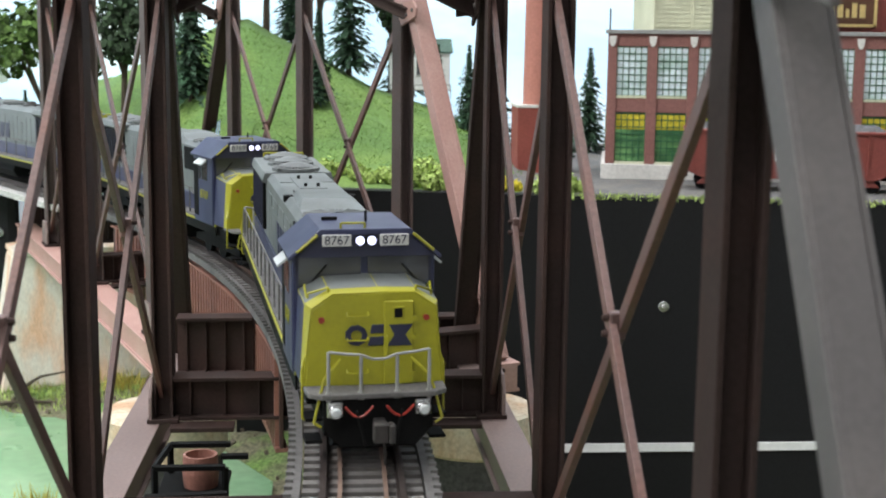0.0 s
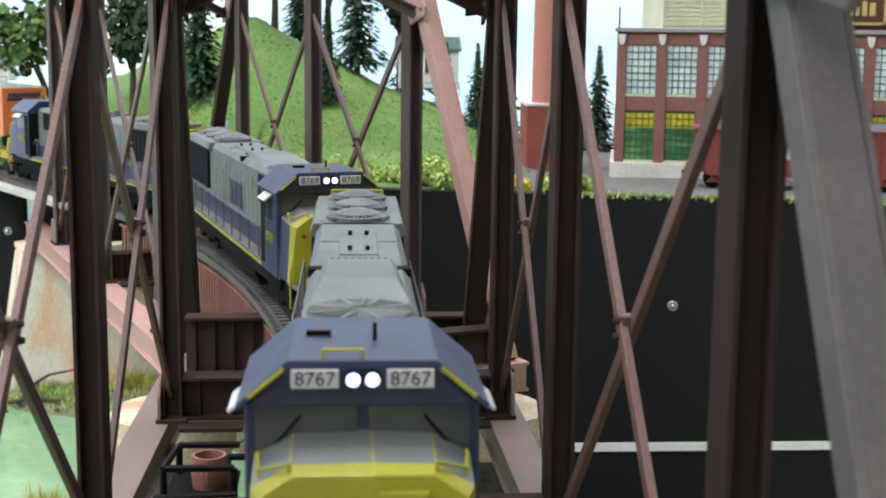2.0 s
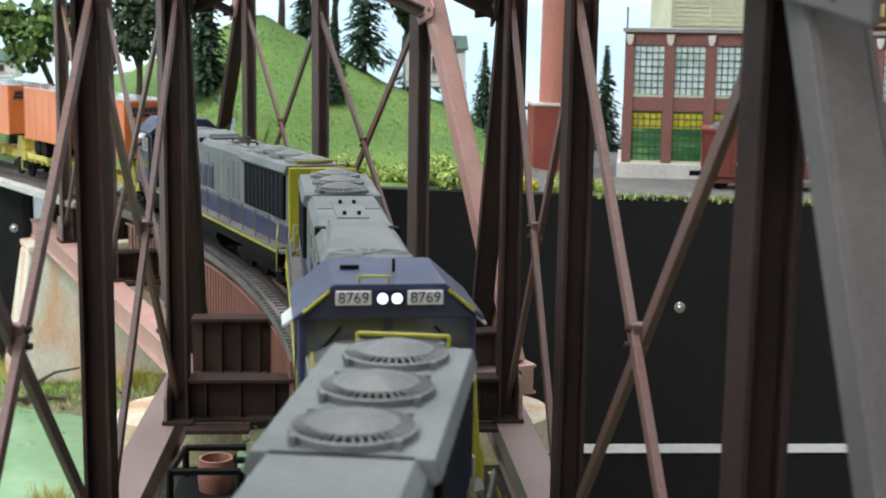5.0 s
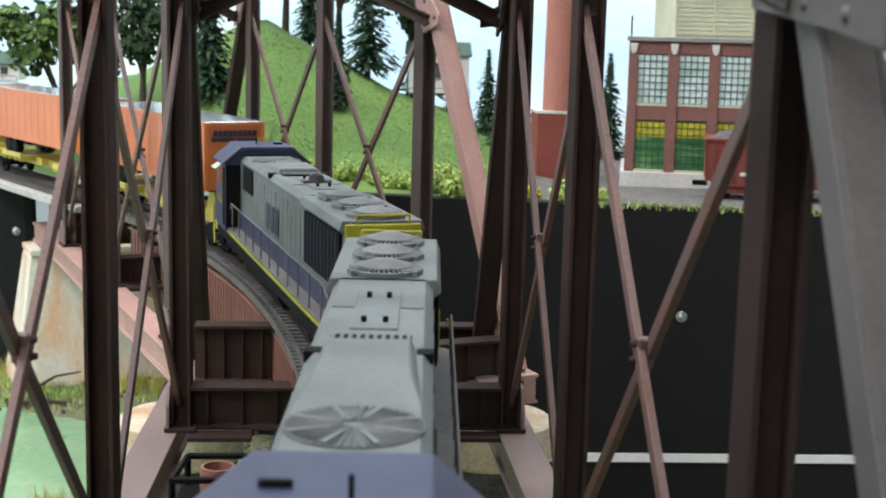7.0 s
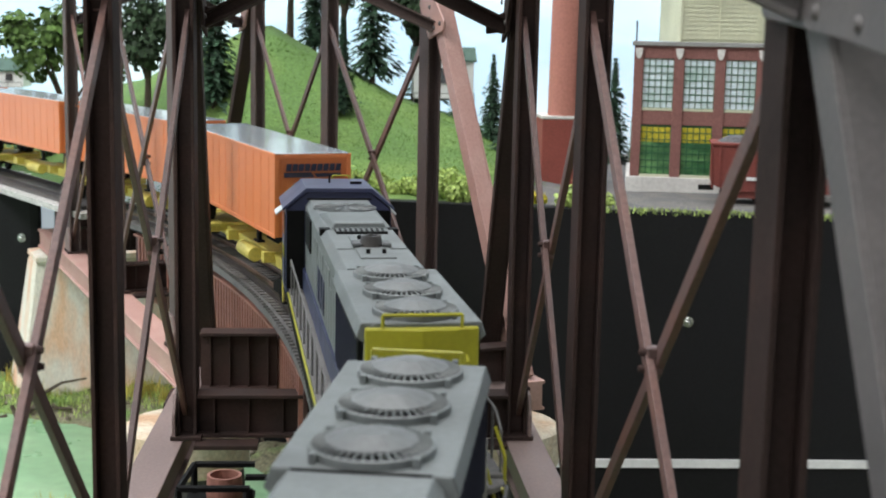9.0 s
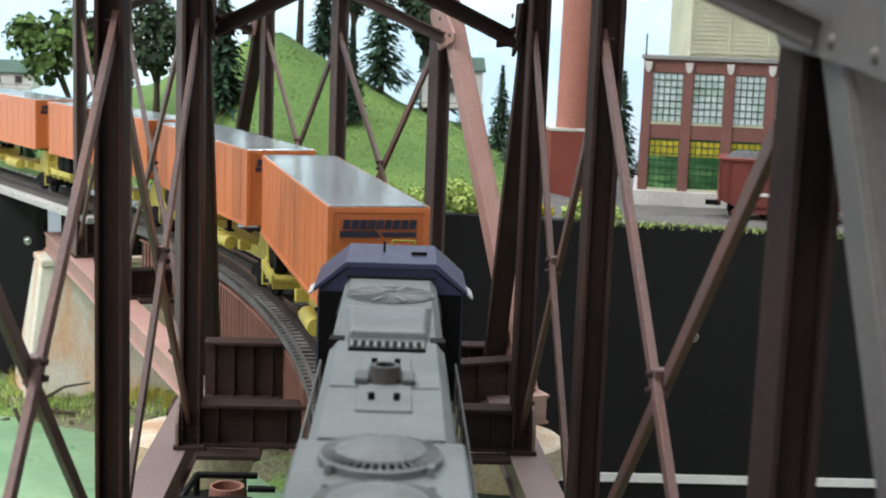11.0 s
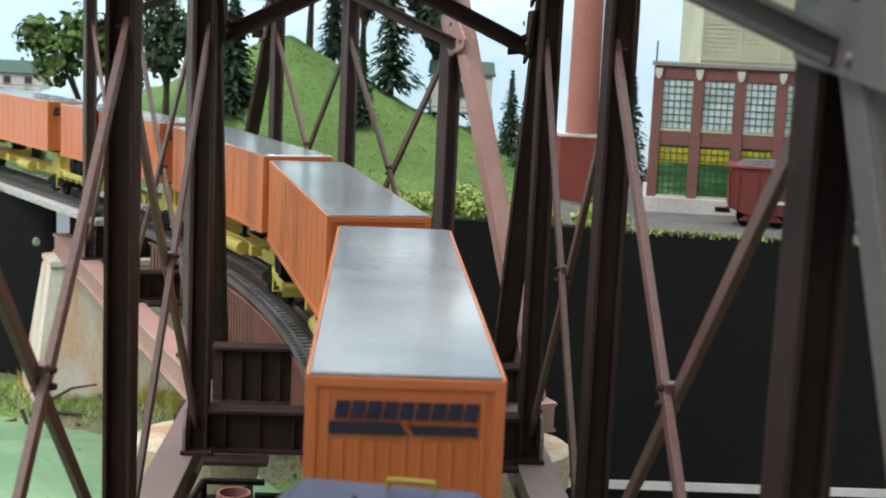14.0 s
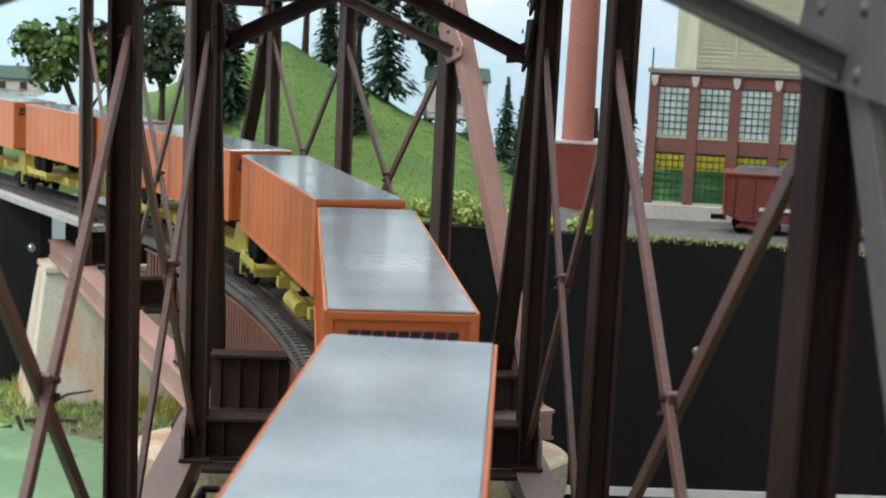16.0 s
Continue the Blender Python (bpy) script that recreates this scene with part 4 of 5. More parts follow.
        prof = [(8.9, 49.4), (8.9, 50.6), (8.5, 50.8), (8.2, 50.5), (8.2, 49.7), (0.01, 49.7)]
        rings = [[bm.verts.new((q * math.cos(2 * math.pi * i / n), y + q * math.sin(2 * math.pi * i / n), z)) for i in range(n)] for q, z in prof]
        for r0, r1 in zip(rings, rings[1:]):
            for i in range(n):
                fc = bm.faces.new((r0[i], r0[(i + 1) % n], r1[(i + 1) % n], r1[i]))
                fc.material_index = 1 if r1 is rings[-1] or r1 is rings[-2] else 0
        f = part("roof_fan", bm, (GREY, CHASSIS), hood, "round roof fan with a raised cap over a dark well")
        bm = B()
        prof = [(5.9, 50.1), (6.7, 50.9), (6.6, 51.3), (2.6, 52.5), (0.01, 52.6)]
        rings = [[bm.verts.new((q * math.cos(2 * math.pi * i / 12), y + q * math.sin(2 * math.pi * i / 12), z)) for i in range(12)] for q, z in prof]
        for r0, r1 in zip(rings, rings[1:]):
            for i in range(12):
                bm.faces.new((r0[i], r0[(i + 1) % 12], r1[(i + 1) % 12], r1[i]))
        part("fan_cap", bm, FANCAP, f, "faceted grey fan cap")
        bm = B()
        vanes(bm, 0, y, 51.0, 50.7, 6.4, 8.5, 40)
        part("fan_grille", bm, GREY, f)
        bm = B()
        for q in (-1, 1):
            for w in (-6.4, 6.4):
                box(bm, q * 7.0 - 0.5, q * 7.0 + 0.5, y + w - 0.6, y + w + 0.6, 49.3, 50.9)
        part("lifting_lug", bm, GREY, f)
    if stack:
        bm = B()
        n = 20
        prof = [(3.4, 49.6), (3.0, 51.0), (2.6, 52.6), (1.7, 52.6), (1.6, 50.4)]
        loft(bm, [[bm.verts.new((q * math.cos(2 * math.pi * i / n), 36 + q * math.sin(2 * math.pi * i / n), z)) for i in range(n)] for q, z in prof])
        ex = part("exhaust_stack", bm, COUPLER, hood, "sooty round exhaust stack")
        bm = B()
        box(bm, -5.2, -2.8, 33, 39, 49.7, 50.9)
        box(bm, 2.8, 5.2, 33, 39, 49.7, 50.9)
        part("stack_flange", bm, MIDGREY, ex, "", 0.3)
    # hood end
    bm = B()
    prism(bm, [(-11.5, 131), (-11.5, 132.4), (0, 134.2), (11.5, 132.4), (11.5, 131)], 18.2, 48.6, "z")
    end = part("hood_end", bm, YELLOW, hood, "yellow hood end", 0.3)
    bm = B()
    handrail(bm, [(-8, 132, 48.4), (-8, 132, 51.2), (8, 132, 51.2), (8, 132, 48.4)], 0.4)
    part("grab_iron", bm, YELLOW, end, "yellow grab iron")
    bm = B()
    handrail(bm, [(-9, 132.6, 43), (-9, 134.6, 42), (-3, 135.0, 42), (-3, 133.6, 43)], 0.35)
    part("grab_iron", bm, YELLOW, end)
    # running gear
    for y in (-82, 94):
        bogie(th, y, 3, 21)
    bm = B()
    prism(bm, [(-13, 12), (-14.5, 8), (-12, 3.5), (12, 3.5), (14.5, 8), (13, 12)], -38, 38)
    part("fuel_tank", bm, CHASSIS, th, "", 0.4)
    bm = B()
    rod(bm, (-13.5, -40, 13), (-13.5, 30, 13), 1.0, 8)
    rod(bm, (13.5, -40, 13), (13.5, 30, 13), 1.0, 8)
    part("air_pipe", bm, CHASSIS, th)
    return th


def trailer():
    th = thing("semi_trailer", "orange box trailer with a pale metal roof", "trailer", group="orange trailers on the train")
    bm = B()
    box(bm, -15.05, 15.05, -80.6, 80.6, 27, 59)
    body = part("trailer_body", bm, ORANGE, th, "orange panelled box", 0.3)
    for sx in (-1, 1):
        bm = B()
        box(bm, sx * 15.1 - 0.3, sx * 15.1 + 0.3, -81, 81, 57.8, 59.3)
        part("top_rail", bm, ORANGE, body, "", 0.1)
        bm = B()
        box(bm, sx * 15.1 - 0.3, sx * 15.1 + 0.3, -81, 81, 26.6, 28.2)
        part("bottom_rail", bm, ORANGE, body, "", 0.1)
        for k in range(13):
            bm = B()
            y = -72 + k * 12
            box(bm, sx * 15.07 - 0.12, sx * 15.07 + 0.12, y, y + 0.5, 28.2, 57.8)
            part("side_rib", bm, ORANGE, body)
    for y, k in ((-81, -1), (81, 1)):
        bm = B()
        for sx in (-1, 1):
            box(bm, sx * 14.45 - 0.9, sx * 14.45 + 0.9, y - 0.25, y + 0.25, 27, 59)
        box(bm, -15.05, 15.05, y - 0.2, y + 0.2, 57.4, 59)
        part("end_frame", bm, ORANGE, body, "", 0.1)
        for q in range(11):
            bm = B()
            x = -12 + q * 2.4
            box(bm, x - 0.3, x + 0.3, y - 0.05, y + 0.12, 27.5, 57.2)
            part("end_rib", bm, ORANGE, body)
    # plain dark bars in place of the maker's lettering
    for q in range(9):
        bm = B()
        x = -10.9 + q * 2.48
        prism(bm, [(x, 52.6), (x + 2.05, 52.6), (x + 2.45, 55.4), (x + 0.4, 55.4)], -81.45, -81.2)
        part("sign_bar", bm, INK, body)
    bm = B()
    prism(bm, [(-11.6, 50.2), (0.6, 50.2), (-0.8, 52.1), (-11.6, 52.1)], -81.45, -81.2)
    part("sign_bar", bm, INK, body)
    bm = B()
    prism(bm, [(1.4, 50.3), (11.2, 50.3), (11.2, 51.7), (0.4, 51.7)], -81.45, -81.2)
    part("sign_bar", bm, INK, body)
    bm = B()
    box(bm, -14.75, 14.75, -80.7, 80.7, 59, 59.6)
    part("roof", bm, ROOF, body, "pale reflective roof", 0.2)
    for y in (52, 64):
        for sx in (-1, 1):
            bm = B()
            rod(bm, (sx * 8.5, y, 21.5), (sx * 13.5, y, 21.5), 5.6, 18)
            part("tyre", bm, CHASSIS, th, "black rubber tyre", 0.4)
    bm = B()
    box(bm, -6, 6, 44, 72, 22, 27)
    part("trailer_bogie", bm, CHASSIS, th, "", 0.3)
    bm = B()
    for sx in (-1, 1):
        box(bm, sx * 9 - 0.8, sx * 9 + 0.8, -36, -33, 19, 27)
        box(bm, sx * 9 - 1.6, sx * 9 + 1.6, -38, -31, 18.4, 19.2)
    part("landing_leg", bm, CHASSIS, th, "", 0.1)
    return th


def spine_car():
    th = thing("spine_car", "yellow spine car under an orange trailer", "rail car", group="yellow spine cars of the train")
    bm = B()
    prism(bm, [(-3.6, 9), (3.6, 9), (4.4, 14.5), (-4.4, 14.5)], -96, 92)
    part("centre_sill", bm, CARYELLOW, th, "", 0.3)
    bm = B()
    box(bm, -15, 15, 40, 76, 14.5, 15.9)
    plat = part("wheel_platform", bm, CARYELLOW, th, "yellow wheel platform", 0.2)
    for y in (42, 52, 64, 74):
        bm = B()
        box(bm, -15, 15, y - 0.8, y + 0.8, 11.5, 14.5)
        part("cross_beam", bm, CARYELLOW, plat, "", 0.1)
    for sx in (-1, 1):
        bm = B()
        box(bm, sx * 15 - 0.5, sx * 15 + 0.5, 40, 76, 14, 17.2)
        part("kerb", bm, CARYELLOW, plat, "", 0.1)
    bm = B()
    prism(bm, [(-74, 14.5), (-58, 14.5), (-63, 26), (-69, 26)], -4.5, 4.5, "x")
    hitch = part("hitch_stand", bm, CARYELLOW, th, "", 0.3)
    bm = B()
    box(bm, -8, 8, -72, -58, 25.2, 26.9)
    part("hitch_plate", bm, CHASSIS, hitch, "", 0.2)
    for y in (-96, -44, 20):
        bm = B()
        box(bm, -13 if y == -96 else -9, 13 if y == -96 else 9, y - 2, y + 2, 11, 15.5)
        part("bolster", bm, CARYELLOW, th, "", 0.2)
    bm = B()
    rod(bm, (-8.5, -30, 12), (-8.5, -8, 12), 3.2, 14)
    part("brake_reservoir", bm, CARYELLOW, th, "", 0.2)
    bm = B()
    rod(bm, (8.5, -26, 12), (8.5, -12, 12), 2.4, 14)
    part("brake_cylinder", bm, CARYELLOW, th, "", 0.2)
    for sx in (-1, 1):
        bm = B()
        handrail(bm, [(sx * 12.5, -97, 14), (sx * 12.5, -97, 25), (sx * 7, -97, 25), (sx * 7, -97, 14)], 0.5)
        handrail(bm, [(sx * 12.5, -97, 19.5), (sx * 7, -97, 19.5)], 0.4)
        handrail(bm, [(sx * 14.5, -97, 14), (sx * 14.5, -97, 5), (sx * 10.5, -97, 5), (sx * 10.5, -97, 12)], 0.5)
        part("end_ladder", bm, CARYELLOW, th, "yellow end ladder")
    bogie(th, -88, 2, 20)
    return th


LOCOS = [(locomotive("8767", "blue, grey and yellow diesel locomotive leading the train"), 114, 164, False),
         (locomotive("8769", "blue, grey and yellow diesel locomotive, second in the train"), 379, 164, False),
         (locomotive("8756", "blue, grey and yellow diesel locomotive running backwards", True), 674, 164, True)]
first_trailer, first_car = trailer(), spine_car()
AT = [885.3, 1072.9, 1260.3, 1448, 1635.5, 1823, 2010.5]
SEAT = {0: (0.8, 0.5), 1: (-1.8, 0)}  # sideways shift in millimetres and turn in degrees of trailers set down a little askew
TRAILERS = [(first_trailer if k == 0 else copy_thing(first_trailer, Matrix()), s, 184, mm(SEAT.get(k, (0, 0))[0], 0, 0, 0, 0, SEAT.get(k, (0, 0))[1])) for k, s in enumerate(AT)]
CARS = [(first_car if k == 0 else copy_thing(first_car, Matrix()), s, 184, Matrix()) for k, s in enumerate(AT)]


# ---- factory, chimney, houses ----
def window(parent, x0, x1, z0, z1, y, upper_floor):
    bm = B()
    box(bm, x0, x1, y + 1.2, y + 1.6, z0, z1)
    w = part("window", bm, PANE if upper_floor else LOWPANE, parent, "factory window with green glazing bars")
    if not upper_floor:
        bm = B()
        box(bm, x0 + 0.5, x1 - 0.5, y + 1.05, y + 1.25, z1 - 10.5, z1 - 1)
        part("blind", bm, FLOWER, w, "yellow window blind")
    for i in range(6):
        bm = B()
        x = x0 + (x1 - x0) * i / 5
        box(bm, x - 0.28, x + 0.28, y + 0.5, y + 1.2, z0, z1)
        part("glazing_bar", bm, GREENFRAME, w)
    for i in range(8):
        bm = B()
        z = z0 + (z1 - z0) * i / 7
        box(bm, x0, x1, y + 0.55, y + 1.15, z - 0.28, z + 0.28)
        part("glazing_bar", bm, GREENFRAME, w)
    bm = B()
    box(bm, x0 - 0.6, x1 + 0.6, y - 0.6, y + 1, z0 - 1.6, z0)
    part("window_sill", bm, CREAM, w, "", 0.15)


def factory():
    th = thing("factory_building", "two-storey red brick factory with large green-barred windows", "factory", mm(188, 860, 0, 0, 0, -12) @ mm(-188, -860, 0))
    y0, x0, x1 = 860.0, 188.0, 392.0
    bays = [(194 + 25.5 * i, 213 + 25.5 * i) for i in range(8)]
    bm = B()
    box(bm, x0, x1, y0 + 2, y0 + 90, 38, 129)
    part("core_wall", bm, BRICK, th)
    bm = B()
    box(bm, x0 - 2.5, x1 + 1, y0 - 2.5, y0 + 91, 33, 48)
    part("foundation", bm, PALECONC, th, "pale concrete foundation", 0.4)
    for z0, z1 in ((81, 90), (122.5, 131)):
        bm = B()
        box(bm, x0, x1, y0 - 0.2, y0 + 2.4, z0, z1)
        part("brick_band", bm, BRICK, th, "", 0.15)
    for i in range(9):
        bm = B()
        xa = 188 if i == 0 else bays[i - 1][1]
        xb = bays[i][0] if i < 8 else 392
        box(bm, xa, xb, y0 - 1.4, y0 + 2.6, 48, 129.5)
        pl = part("pilaster", bm, BRICK, th, "", 0.2)
        bm = B()
        c = (xa + xb) / 2
        prism(bm, [(c - 2.4, 129), (c - 2.0, 125), (c - 0.8, 122.4), (c + 0.8, 122.4), (c + 2.0, 125), (c + 2.4, 129)], y0 - 2.4, y0 - 1.3)
        part("ornament", bm, PALECONC, pl, "pale carved ornament", 0.2)
    bm = B()
    box(bm, x0 - 1.5, x1 + 1.5, y0 - 2.6, y0 + 91, 130.5, 133)
    part("coping", bm, CAPGREY, th, "grey coping", 0.2)
    for a, b in bays:
        window(th, a, b, 91.5, 122.3, y0, True)
        window(th, a, b, 49.5, 80.5, y0, False)
    for i in range(3):
        bm = B()
        y = y0 + 18 + i * 24
        box(bm, x0 - 0.5, x0 - 0.2, y, y + 14, 56, 80)
        part("side_window", bm, LOWPANE, th)
    bm = B()
    rod(bm, (189, y0 + 3, 131), (189, y0 + 3, 146), 0.5, 6)
    part("vent_pipe", bm, CHASSIS, th)


factory()

tower = thing("penthouse", "cream sided rooftop tower behind the factory front", "building")
bm = B()
box(bm, 224, 330, 890, 950, 133.2, 205)
body = part("tower_wall", bm, CREAM, tower)
for i in range(24):
    bm = B()
    z = 135 + i * 2.9
    box(bm, 223.7, 330.3, 889.2, 890.2, z, z + 2.5)
    part("siding_board", bm, CREAM, body)
for x in (224.4, 250, 276, 302):
    bm = B()
    box(bm, x - 0.7, x + 0.7, 888.6, 889.4, 133.4, 205)
    part("corner_board", bm, CREAM, body)

stack = thing("smokestack", "tall tapering red smokestack on a square brick base", "chimney")
bm = B()
rod(bm, (149, 890, 84), (149, 890, 330), 10.5, 28, 8)
part("shaft", bm, CHIMNEY, stack, "pinkish red shaft")
bm = B()
box(bm, 134, 168, 880, 912, 36, 82)
base = part("base_block", bm, DARKBRICK, stack, "dark red brick base", 0.3)
bm = B()
box(bm, 133.4, 168.6, 879.4, 912.6, 82, 84)
part("cap_slab", bm, PALECONC, base, "pale stone slab", 0.2)


def house(x, y, z, w, d, h):
    th = thing("house", "small white house with a dark green gabled roof", "house", mm(x, y, z))
    bm = B()
    box(bm, 0, w, 0, d, 0, h)
    part("wall", bm, WHITE, th, "", 0.2)
    bm = B()
    prism(bm, [(-2, h - 1), (d / 2, h + 9), (d + 2, h - 1), (d + 2, h + 0.4), (d / 2, h + 10.4), (-2, h + 0.4)], -2, w + 2, "x")
    part("roof", bm, ROOFGREEN, th, "dark green roof")
    for fx in (0.2, 0.5, 0.8):
        bm = B()
        box(bm, w * fx - 3, w * fx + 3, -0.5, 0.3, h * 0.4, h * 0.8)
        wi = part("window", bm, GLASS, th, "", 0.1)
        bm = B()
        box(bm, w * fx - 3.6, w * fx + 3.6, -0.9, -0.1, h * 0.36, h * 0.4)
        part("window_sill", bm, CAPGREY, wi)
    bm = B()
    for i in range(6):
        rod(bm, (i * w / 5, -7, -6), (i * w / 5, -7, 4), 0.4, 5)
    handrail(bm, [(0, -7, 4), (w, -7, 4)], 0.4)
    handrail(bm, [(0, -7, 0), (w, -7, 0)], 0.4)
    part("porch_railing", bm, CAPGREY, th)


house(60, 1090, 84, 48, 30, 30)
house(-330, 1200, 82, 60, 30, 14)

ware = thing("warehouse", "dark red boarded warehouse with a framed sign", "warehouse")
bm = B()
box(bm, 322, 520, 935, 1000, 36, 190)
wall = part("warehouse_wall", bm, CARRED, ware)
for i in range(26):
    bm = B()
    x = 323 + i * 7.5
    box(bm, x, x + 0.7, 934.3, 935.1, 40, 189)
    part("batten", bm, CARRED, wall)
bm = B()
box(bm, 360, 392, 932.6, 934, 137, 158)
sign = part("sign_board", bm, SIGNBROWN, ware, "brown sign with a gold border")
for q in ((360, 392, 156.4, 158.4), (360, 392, 136.6, 138.6), (359.6, 361.6, 136.6, 158.4), (390.4, 392.4, 136.6, 158.4)):
    bm = B()
    box(bm, q[0], q[1], 931.8, 932.6, q[2], q[3])
    part("sign_border", bm, GOLD, sign, "gold border")
for q in ((364, 368, 143, 152), (370, 372.5, 143, 149), (374.5, 378, 143, 153), (380, 384, 143, 152)):
    bm = B()
    box(bm, q[0], q[1], 931.9, 932.6, q[2], q[3])
    part("sign_bar", bm, GOLD, sign)
bm = B()
box(bm, 366, 378, 933.6, 934.6, 108, 121)
part("window", bm, CHASSIS, ware, "dark window", 0.2)
bm = B()
box(bm, 340, 520, 918, 936, 92, 94.5)
part("canopy", bm, CREAM, ware, "pale canopy", 0.2)
for x in (352, 392, 432):
    bm = B()
    rod(bm, (x, 919, 94), (x + 14, 934, 118), 0.8, 6)
    part("canopy_stay", bm, WHITE, ware)


# ---- parked freight cars ----
def hopper(x, y, z, turn, label):
    th = thing("hopper_car", label, "freight car", mm(x, y, z, 0, 0, turn), "parked freight cars")
    bm = B()
    prism(bm, [(0, 12), (10, 8), (110, 8), (120, 12), (120, 36), (0, 36)], -14, 14, "y")
    body = part("car_body", bm, CARRED, th, "oxide red body", 0.3)
    for i in range(11):
        bm = B()
        box(bm, 4 + i * 11.2, 5.2 + i * 11.2, -15.2, -14, 11, 36)
        part("side_rib", bm, CARRED, body)
    bm = B()
    box(bm, -1, 121, -15.4, 15.4, 35, 36.6)
    part("top_sill", bm, CARRED, body, "", 0.2)
    bm = B()
    n = 40
    rows = []
    for i in range(n + 1):
        rows.append([bm.verts.new((1 + 118 * i / n, -13 + 26 * j / 8, 35.5 + (4.5 * math.sin(math.pi * j / 8) + 2.2 * noise.noise(Vector((i * 0.6, j * 0.7, x)))) * min(1, i / 3, (n - i) / 3))) for j in range(9)])
    for a, b in zip(rows, rows[1:]):
        for j in range(8):
            bm.faces.new((a[j], a[j + 1], b[j + 1], b[j]))
    part("coal_load", bm, COAL, body, "grey coal load")
    # pale bars in place of the road name
    for a, b in ((52, 58), (60, 62), (65, 70), (72, 75), (79, 84)):
        bm = B()
        box(bm, a, b, -15.5, -15.2, 19, 31)
        part("lettering_bar", bm, WHITE, body)
    bm = B()
    box(bm, 20, 40, -15.5, -15.2, 15, 17)
    part("lettering_bar", bm, WHITE, body)
    for cx in (20, 100):
        bm = B()
        for sy in (-1, 1):
            prism(bm, [(cx - 13, 4), (cx + 13, 4), (cx + 9, 8), (cx - 9, 8)], sy * 11 - 1, sy * 11 + 1, "y")
        bg = part("bogie", bm, CARRED, th, "", 0.2)
        for dx in (-9, 9):
            bm = B()
            for sy in (-1, 1):
                rod(bm, (cx + dx, sy * 7.4, 5), (cx + dx, sy * 9.6, 5), 5, 16)
            part("wheelset", bm, CHASSIS, bg)
    bm = B()
    handrail(bm, [(0.5, -14.6, 10), (-0.8, -14.6, 35)], 0.5)
    for k in range(5):
        handrail(bm, [(-0.6, -14.6, 12 + k * 5), (-0.6, -9, 12 + k * 5)], 0.4)
    part("end_ladder", bm, CARRED, body)
    bm = B()
    box(bm, -7, 2, -1.2, 1.2, 7, 10)
    part("coupler", bm, CHASSIS, th, "", 0.2)


hopper(226, 806, 38.6, -13, "oxide red coal hopper parked beside the factory")
hopper(345, 777, 38.6, -13, "oxide red coal hopper parked behind another hopper")
yard_track = thing("yard_track", "dark siding track under the parked hoppers", "railway track", mm(219, 806, 38.6, 0, 0, -13), kind="structure")
for y in (-8.5, 8.5):
    bm = B()
    box(bm, -90, 420, y - 0.6, y + 0.6, -1.2, 0.0)
    part("rail", bm, RAIL, yard_track)


# ---- trees and plants ----
def conifer(h, r, seed, material=None):
    rnd = random.Random(seed)
    th = thing("conifer_tree", "dark green conifer with drooping needle branches", "conifer tree", group="conifers on the hill")
    bm = B()
    rod(bm, (0, 0, -3), (0, 0, h * 0.96), r * 0.09, 7, 0.3)
    part("trunk", bm, BARK, th, "brown trunk")
    bm = B()
    levels = 26
    for k in range(levels):
        f = k / (levels - 1)
        z = h * (0.10 + 0.88 * f)
        rad = r * (1 - f) ** 0.85 * rnd.uniform(0.75, 1.1) + 0.8
        n = max(5, int(15 * (1 - f * 0.6)))
        for i in range(n):
            a = 2 * math.pi * (i + rnd.random()) / n
            ln = rad * rnd.uniform(0.6, 1.12)
            d = Vector((math.cos(a), math.sin(a), 0))
            s = Vector((-d.y, d.x, 0))
            for q in range(4):
                u0 = ln * (0.18 + 0.2 * q)
                p = d * u0 + Vector((0, 0, z - u0 * 0.42 + rnd.uniform(-1, 1)))
                w = (1.9 - 0.32 * q) * (0.6 + r / 30) * rnd.uniform(0.7, 1.3)
                tip = p + d * ln * 0.3 + Vector((0, 0, -ln * rnd.uniform(0.05, 0.22)))
                side = s * w + Vector((0, 0, rnd.uniform(-1.2, 0.4)))
                bm.faces.new([bm.verts.new(v) for v in (p - side, tip, p + side, p + Vector((0, 0, 0.8)))])
    tagged(part("crown", bm, material or PINE, th, "needle foliage"), kind="stuff")
    return th


def leafy(name, label, category, h, blobs, material, seed, leaf, count, group, trunk=True):
    rnd = random.Random(seed)
    th = thing(name, label, category, group=group)
    if trunk:
        bm = B()
        rod(bm, (0, 0, -3), (1, 0, h * 0.45), h * 0.035, 8, h * 0.024)
        for bx, by, bz, br in blobs:
            rod(bm, (1, 0, h * 0.42), (bx * 0.7, by * 0.7, bz), h * 0.018, 6, h * 0.006)
        part("trunk", bm, BARK, th, "dark trunk with limbs")
    bm = B()
    for bx, by, bz, br in blobs:
        for _ in range(count):
            d = Vector((rnd.gauss(0, 1), rnd.gauss(0, 1), rnd.gauss(0, 1))).normalized()
            c = Vector((bx, by, bz)) + d * br * (rnd.random() ** 0.35) * rnd.uniform(0.75, 1.1)
            n = (d + Vector((rnd.uniform(-.8, .8), rnd.uniform(-.8, .8), rnd.uniform(-.4, 1)))).normalized()
            q = n.to_track_quat("Z", "Y")
            s = leaf * rnd.uniform(0.6, 1.4)
            pts = [Vector((s * math.cos(t) * rnd.uniform(.6, 1.1), s * math.sin(t) * rnd.uniform(.6, 1.1), rnd.uniform(-.3, .3) * s)) for t in (0, 1.26, 2.5, 3.8, 5.0)]
            bm.faces.new([bm.verts.new(c + q @ p) for p in pts])
    tagged(part("crown" if trunk else "foliage", bm, material, th, "leafy foliage"), kind="stuff")
    return th


